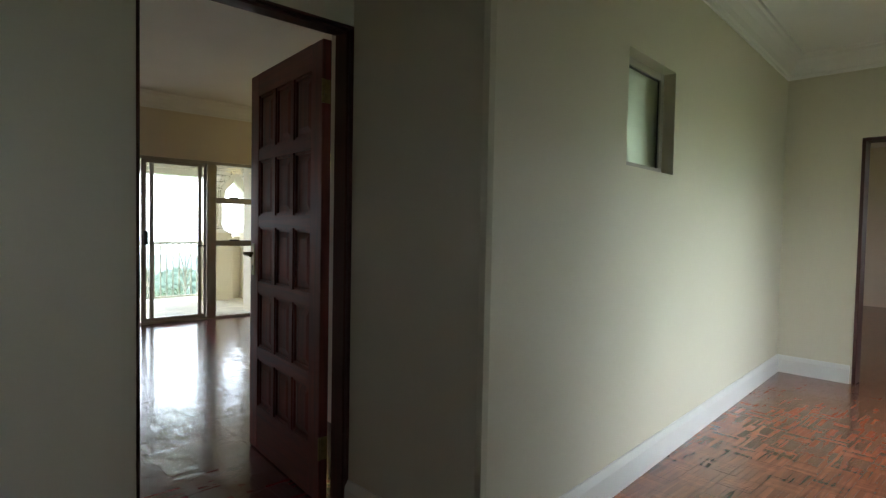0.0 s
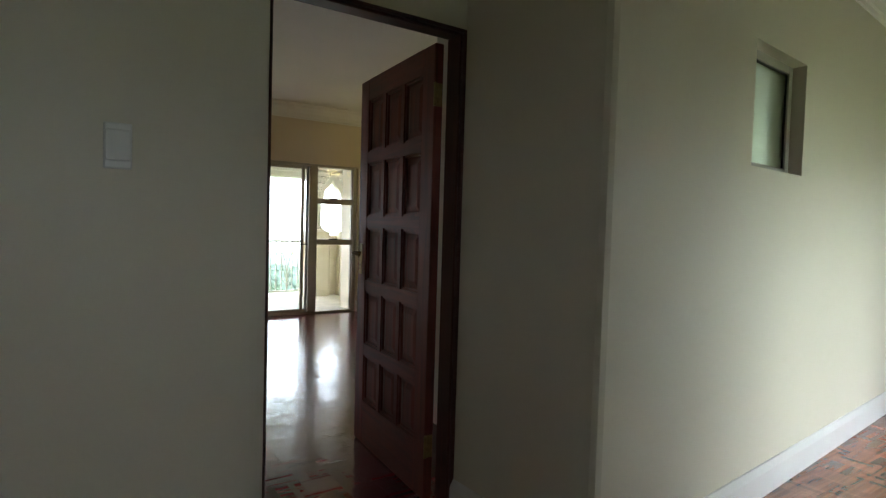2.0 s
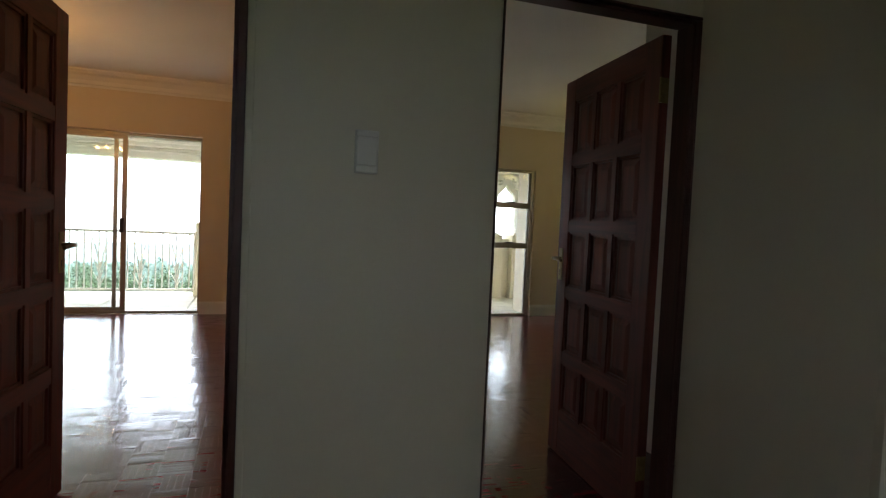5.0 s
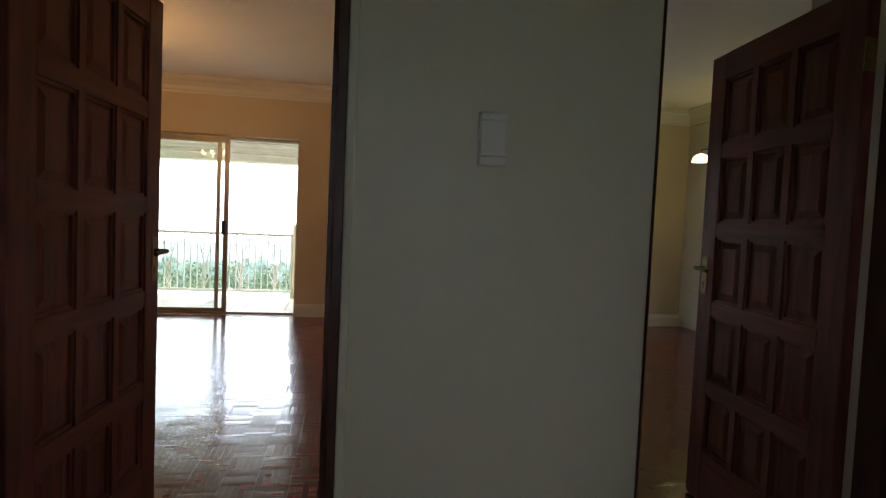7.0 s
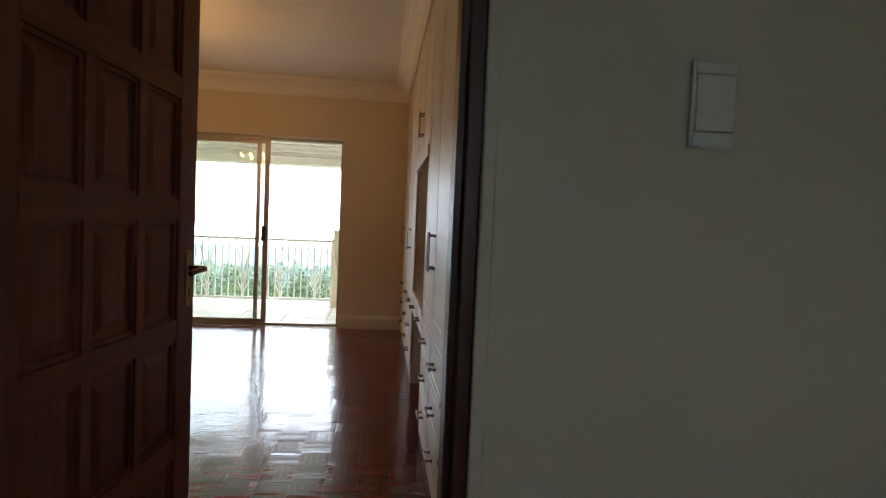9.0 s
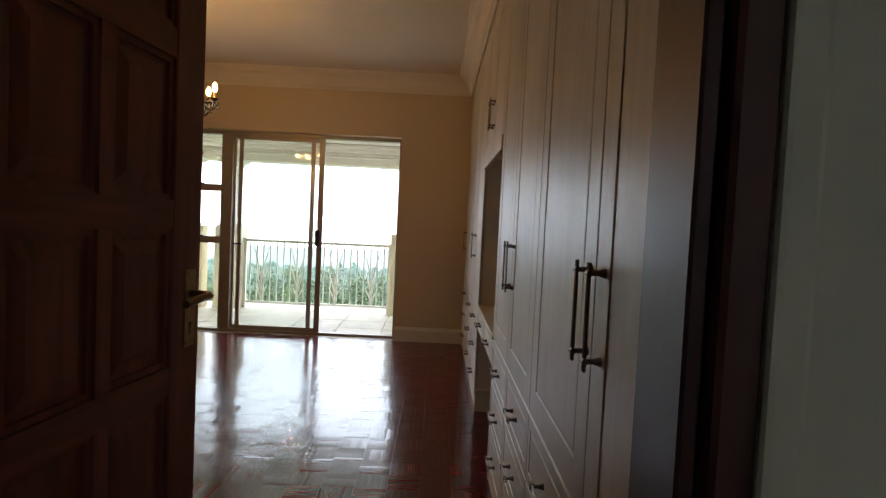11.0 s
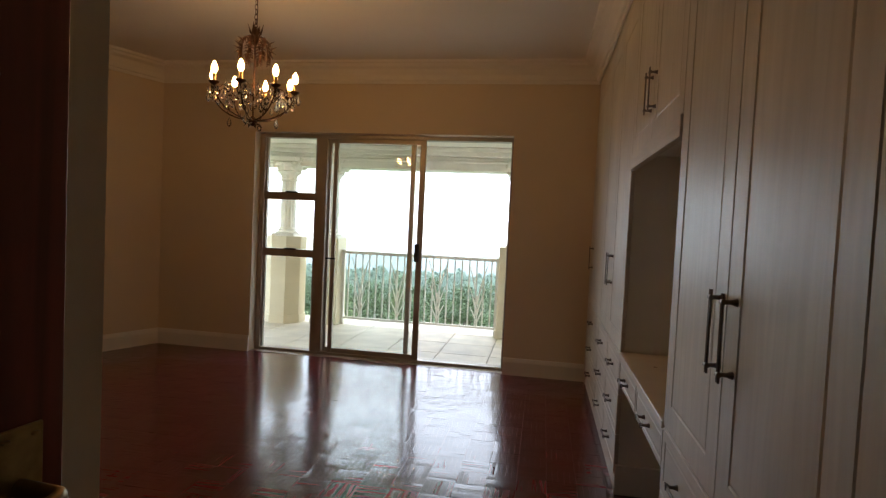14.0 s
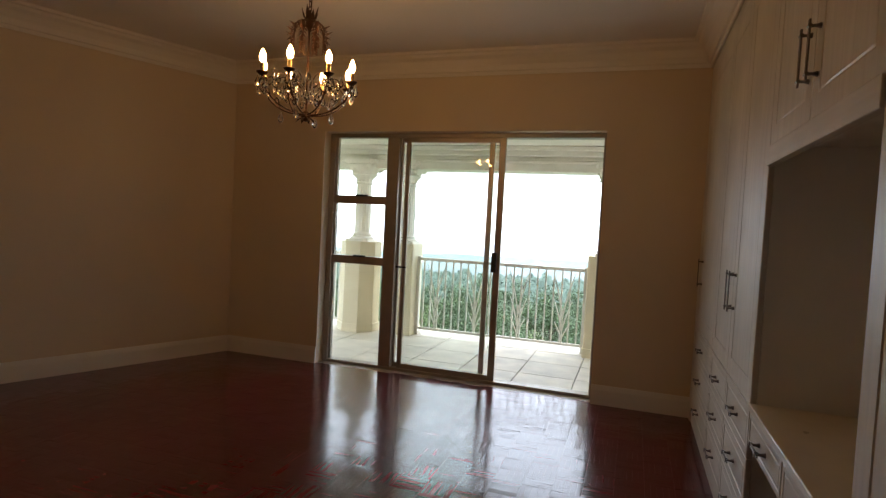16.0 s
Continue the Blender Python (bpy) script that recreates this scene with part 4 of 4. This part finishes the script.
def railing(x0, x1, y, label, motifs):
    r = thing("railing", None, label, "railing", "balcony railings")
    zt, zb = 0.90, 0.055
    for x in (x0 + 0.02, x1 - 0.02):
        part("post", box(x - 0.02, x + 0.02, y - 0.02, y + 0.02, BZ, zt + 0.03, 0.003), RAILPAINT, r)
    part("top_rail", box(x0 + 0.04, x1 - 0.04, y - 0.022, y + 0.022, zt - 0.018, zt + 0.018, 0.004), RAILPAINT, r)
    part("bottom_rail", box(x0 + 0.04, x1 - 0.04, y - 0.015, y + 0.015, zb - 0.015, zb + 0.015, 0.003), RAILPAINT, r)
    n = round((x1 - x0) / 0.093)
    step = (x1 - x0) / n
    cents = [x0 + (x1 - x0) * (k + 0.5) / motifs for k in range(motifs)]
    for i in range(1, n):
        x = x0 + i * step
        part("baluster", box(x - 0.008, x + 0.008, y - 0.008, y + 0.008, zb + 0.015, zt - 0.018), RAILPAINT, r)
    for c in cents:
        bm = bmesh.new()
        add_tube(bm, [(c, y - 0.013, zb + 0.01), (c, y - 0.013, zb + 0.20), (c, y - 0.013, zb + 0.40)], 0.010, 6, 0.005)
        for s in (-1, 1):
            for z0, z1, wide, bow in ((0.26, 0.79, 0.118, 0.7), (0.13, 0.49, 0.098, 0.55), (0.05, 0.25, 0.088, 0.4)):
                blade(bm, c, s, y - 0.014, zb + z0, zb + z1, wide, bow)
        smooth(part("leaf_ornament", bm, RAILPAINT, r, "wrought iron reed-leaf ornament"))
    return r


railing(-3.22, -1.20, BY, "white wrought-iron balcony railing with reed-leaf ornaments", 4)
railing(-7.4, -4.25, BY, "white wrought-iron balcony railing beyond the columns", 6)
railing(-0.84, 1.85, BY, "white wrought-iron railing between columns", 4)
railing(2.2, 3.3, BY - 0.05, "white wrought-iron railing outside the second bedroom", 2)

# ---- garden, trees and hills ----
bm = bmesh.new()
N = 48
gv = []
rng = random.Random(5)
for j in range(N + 1):
    row = []
    for i in range(N + 1):
        x = -1 + 2 * i / N
        y = -1 + 2 * j / N
        X, Y = 3000 * x * abs(x) ** 1.6, 3000 * y * abs(y) ** 1.6
        d = math.hypot(X, Y)
        z = -4.5 - min(40, max(0, (Y - 12)) * 0.16) + 3.0 * noise.noise(Vector((X * 0.01, Y * 0.01, 0))) * min(1, d / 60)
        # unseen lawn raised on the hall side, to bounce green light indoors
        garden = min(1.0, max(0.0, -Y))
        row.append(bm.verts.new((X, Y, z + garden * 4.15)))
    gv.append(row)
for j in range(N):
    for i in range(N):
        bm.faces.new((gv[j][i], gv[j][i + 1], gv[j + 1][i + 1], gv[j + 1][i]))
structure("ground", bm, GRASS, "green wooded valley ground below the house", "ground")


def ridge(name, y, base, high, seed, mat, label, wide, foot, swing=0.07):
    bm = bmesh.new()
    top, low, bk = [], [], []
    for i in range(161):
        x = -wide + 2 * wide * i / 160
        h = high * (0.95 + swing * noise.noise(Vector((x / wide * 6, seed, 0))) + 0.03 * noise.noise(Vector((x / wide * 40, seed, 3))))
        top.append(bm.verts.new((x, y, base + h)))
        low.append(bm.verts.new((x, foot, base)))
        bk.append(bm.verts.new((x, y + high * 2.0, base)))
    for i in range(160):
        bm.faces.new((low[i], low[i + 1], top[i + 1], top[i]))
        bm.faces.new((top[i], top[i + 1], bk[i + 1], bk[i]))
    return structure(name, bm, mat, label, "hill")


# mist sits in the near hill's colour; the far slope stands in for white haze
ridge("backdrop_near_hill", 420, -60, 40.5, 1.3, HILL_NEAR, "forested hillside across the valley, painted pale for mist", 900, 300)
ridge("backdrop_haze_slope", 1500, -41, 50, 7.7, HILL_HAZE, "far slope painted near white as horizon haze", 2600, 430)


def woods(name, y0, y1, wide, base, high, count, seed, mat, label):
    """Far tree crowns: many lumpy domes of uneven size, as one sheet of woods."""
    rw = random.Random(seed)
    verts, faces = [], []
    for _ in range(count):
        y = rw.uniform(y0, y1)
        x = rw.uniform(-wide, wide) * (0.5 + 0.5 * y / y1)
        r = rw.uniform(0.5, 1.0) * high
        up = rw.uniform(0.8, 1.5)
        g = base + 0.02 * (y - y0) + 2.5 * noise.noise(Vector((x * 0.02, y * 0.02, seed)))
        n0 = len(verts)
        for j in range(6):
            th = j / 5 * math.pi * 0.55
            for i in range(10):
                a = 2 * math.pi * i / 10 + j * 0.3
                k = r * (1 + 0.28 * rw.uniform(-1, 1))
                verts.append((x + k * math.sin(th) * math.cos(a), y + k * math.sin(th) * math.sin(a), g + k * up * math.cos(th)))
        for j in range(5):
            for i in range(10):
                faces.append((n0 + j * 10 + i, n0 + j * 10 + (i + 1) % 10, n0 + j * 10 + 10 + (i + 1) % 10, n0 + j * 10 + 10 + i))
    me = bpy.data.meshes.new(name)
    me.from_pydata(verts, [], faces)
    me.materials.append(mat)
    return tagged(smooth(new(name, me), 80), label, "woods", kind="stuff")


# these woods get their haze from paled colours
woods("valley_woods", 66, 150, 110, -15.2, 2.3, 2600, 4, WOODS_MID, "green tree crowns filling the valley, paled for haze")
woods("hillside_woods", 290, 420, 420, -40.0, 4.5, 2600, 6, HILL_NEAR, "hillside woods painted pale blue-green for mist")


def tree(name, height, spread, seed, mat, label):
    """A tapered trunk with limbs and a crown of many small leaf blades."""
    rg = random.Random(seed)
    t = thing(name, None, label, "tree", "garden trees")
    bm = bmesh.new()
    th = height * 0.55
    add_tube(bm, [(0, 0, 0), (0.05 * height * rg.uniform(-1, 1), 0.03 * height, th * 0.5), (0.04 * height * rg.uniform(-1, 1), 0, th)], 0.035 * height, 8, 0.014 * height)
    tips = []
    for k in range(9):
        a = rg.uniform(0, 6.28)
        z0 = th * rg.uniform(0.45, 1)
        r = spread * rg.uniform(0.4, 0.9)
        tip = Vector((r * math.cos(a), r * math.sin(a), z0 + height * rg.uniform(0.1, 0.42)))
        add_tube(bm, [(0, 0, z0), tip * 0.5 + Vector((0, 0, z0 * 0.5 + 0.1)), tip], 0.012 * height, 5, 0.004 * height)
        tips.append(tip)
    tips += [Vector((0, 0, height * 0.92)), Vector((0.1, 0, height * 0.75))]
    part("trunk", bm, BARK, t)
    verts, faces = [], []
    for tip in tips:
        cr = spread * rg.uniform(0.28, 0.5)
        for _ in range(400):
            d = Vector((rg.gauss(0, 1), rg.gauss(0, 1), rg.gauss(0, 0.75))).normalized() * cr * rg.uniform(0.55, 1.05)
            p = tip + d
            s = rg.uniform(0.045, 0.10) * (0.6 + height / 12)
            u = Vector((rg.uniform(-1, 1), rg.uniform(-1, 1), rg.uniform(-0.6, 0.6))).normalized()
            v = u.cross(d.normalized() + Vector((rg.uniform(-.5, .5), rg.uniform(-.5, .5), 0.4))).normalized()
            k = len(verts)
            verts += [p - u * s, p + v * s * 0.55, p + u * s, p - v * s * 0.55]
            faces.append((k, k + 1, k + 2, k + 3))
    me = bpy.data.meshes.new("crown")
    me.from_pydata([tuple(v) for v in verts], [], faces)
    me.materials.append(mat)
    cr = new("crown", me)
    cr.parent = t
    return t


kinds = [tree("tree", 7.0, 2.6, 11, LEAF, "broad dark green garden tree below the balcony"),
         tree("tree", 6.2, 2.9, 23, LEAF_LIGHT, "spreading light green garden tree below the balcony"),
         tree("tree", 8.0, 1.9, 37, LEAF, "tall slender dark green tree below the balcony")]
rg = random.Random(9)
spots = []
for k in range(110):
    for _ in range(30):
        x, y = rg.uniform(-34, 22), rg.uniform(17, 58)
        if abs(x + 3 + (y - 10) * 0.2) < 4 + (y - 10) * 0.62 and all(math.hypot(x - a, y - b) > 2.5 for a, b in spots):
            spots.append((x, y))
            break
for k, (x, y) in enumerate(spots):
    gz = -4.5 - min(40, max(0, (y - 12)) * 0.16)
    s = rg.uniform(0.42, 0.60) + 0.0115 * (y - 16)
    top = {0: 7.0, 1: 6.2, 2: 8.0}[k % 3] * s
    m = Matrix.Translation((x, y, gz - 0.3)) @ Matrix.Rotation(rg.uniform(0, 6.28), 4, "Z")
    if k < 3:
        kinds[k].matrix_world = m @ Matrix.Scale(s, 4)
    else:
        o = copy_thing(kinds[k % 3], m)
        o.scale = (s, s, s)
# unseen trees added beyond the hall window, to cut and green its light
for x, y in ((0.5, -17.2), (5.2, -18.8), (10.8, -17.0), (-5.0, -18.2)):
    o = copy_thing(kinds[1], pose(x, y, -0.9, 0, 0, x * 50))
    o.scale = (0.6, 0.6, 0.6)

# ---- pieces: terrace tiles and parquet blocks ----
slab = bpy.data.objects["balcony_slab"]
TS = 0.53
me = bpy.data.meshes.new("tile")
bm = box(-TS / 2 + 0.004, TS / 2 - 0.004, -TS / 2 + 0.004, TS / 2 - 0.004, -0.02, 0.0, 0.002)
bm.to_mesh(me)
bm.free()
me.materials.append(TILE)
for i in range(-10, 12):
    for j in range(4):
        x, y = -1.705 + TS * (i + 0.5), 5.80 + TS * (j + 0.5)
        if y + TS / 2 > 7.95:
            continue
        o = new("tile", me)
        o.parent = slab
        o.location = (x, y, BZ + rg.uniform(-0.0012, 0.0012))

BS = 0.152


def block_mesh(seed, mat, wear):
    """One parquet block: five fingers side by side, each a little uneven."""
    rb = random.Random(seed)
    bm = bmesh.new()
    w = BS / 5
    for k in range(5):
        y0, y1 = -BS / 2 + k * w + 0.0004, -BS / 2 + (k + 1) * w - 0.0004
        x0, x1 = -BS / 2 + 0.0006, BS / 2 - 0.0006
        cup = rb.uniform(0.004, 0.016)
        tx, ty, h = rb.gauss(0, 0.004 * wear), rb.gauss(0, 0.010 * wear), rb.gauss(0, 0.00006)
        def z(x, y):
            return h + tx * x + ty * (y - (y0 + y1) / 2) - cup * max(0, abs(y - (y0 + y1) / 2) - w / 6)
        ys = (y0, y0 + w / 3, y1 - w / 3, y1)
        lines = [[bm.verts.new((x, y, z(x, y))) for x in (x0, x1)] for y in ys]
        for a, b in zip(lines, lines[1:]):
            bm.faces.new((a[0], a[1], b[1], b[0]))
        low = [bm.verts.new((x, y, -0.011)) for x, y in ((x0, y0), (x1, y0), (x1, y1), (x0, y1))]
        rim = (lines[0][0], lines[0][1], lines[3][1], lines[3][0])
        for i in range(4):
            bm.faces.new((low[i], low[(i + 1) % 4], rim[(i + 1) % 4], rim[i])).material_index = 1
    me = bpy.data.meshes.new("parquet_block")
    bm.to_mesh(me)
    bm.free()
    me.materials.append(mat)
    me.materials.append(SUBFLOOR)
    return me


def inside(x, y):
    """Where parquet lies, and which: 1 bedrooms, 2 hall, 0 none."""
    if 0.085 < y < FAR + 0.01 and -5.85 < x < 0.27:
        return 1 if x > -5.80 + max(0, (y - 2.0)) * 0.385 - 0.05 else 0
    if 0.085 < y < FAR2 + 0.01 and 0.40 < x < 4.55:
        return 1
    if (HE if x > 2.6 else HY) < y + 0.08 and y <= 0.085 and -3.2 < x < 5.58 and (y < wy(x) + 0.05 or x < 1.25):
        return 2
    if 5.58 <= x < 12 and -2.95 < y < 0.35:
        return 2
    return 0


tmpl = {k: [block_mesh(100 * k + s, PARQUET if k == 1 else PARQUET_HALL, 1.4 if k == 1 else 0.45) for s in range(6)] for k in (1, 2)}
near, rest = [], {1: ([], []), 2: ([], [])}
data = {id(me): ([v.co.copy() for v in me.vertices], [tuple(p.vertices) for p in me.polygons]) for k in tmpl for me in tmpl[k]}
rp = random.Random(3)
for i in range(-40, 80):
    for j in range(-22, 38):
        x, y = (i + 0.5) * BS, (j + 0.5) * BS
        k = inside(x, y)
        if not k:
            continue
        me = rp.choice(tmpl[k])
        turn = ((i + j) % 2) * math.pi / 2 + rp.choice((0, math.pi))
        slope = 0.0021 if k == 1 else 0.0015
        tilt = Euler((rp.gauss(0, slope), rp.gauss(0, slope), turn))
        m = Matrix.LocRotScale((x, y, rp.gauss(0, 0.0001)), tilt, None)
        if k == 1 and -2.55 < x < -0.35 and 2.2 < y < 5.4:
            near.append((me, m))
        else:
            vs, fs = rest[k]
            co, po = data[id(me)]
            n0 = len(vs)
            vs.extend(tuple(m @ c) for c in co)
            fs.extend(tuple(n0 + q for q in p) for p in po)
for me, m in near[:300]:
    o = new("parquet_block", me)
    o.parent = floor
    o.matrix_basis = m
for me, m in near[300:]:
    vs, fs = rest[1]
    co, po = data[id(me)]
    n0 = len(vs)
    vs.extend(tuple(m @ c) for c in co)
    fs.extend(tuple(n0 + q for q in p) for p in po)
for k, mat in ((1, PARQUET), (2, PARQUET_HALL)):
    me = bpy.data.meshes.new("parquet")
    me.from_pydata(rest[k][0], [], rest[k][1])
    me.materials.append(mat)
    me.materials.append(SUBFLOOR)
    me.polygons.foreach_set("material_index", [0 if f % 7 < 3 else 1 for f in range(len(me.polygons))])
    o = new("parquet_bedroom" if k == 1 else "parquet_hall", me)
    o.parent = floor
    tagged(o, "red-brown basket-weave parquet blocks", "", kind="stuff")
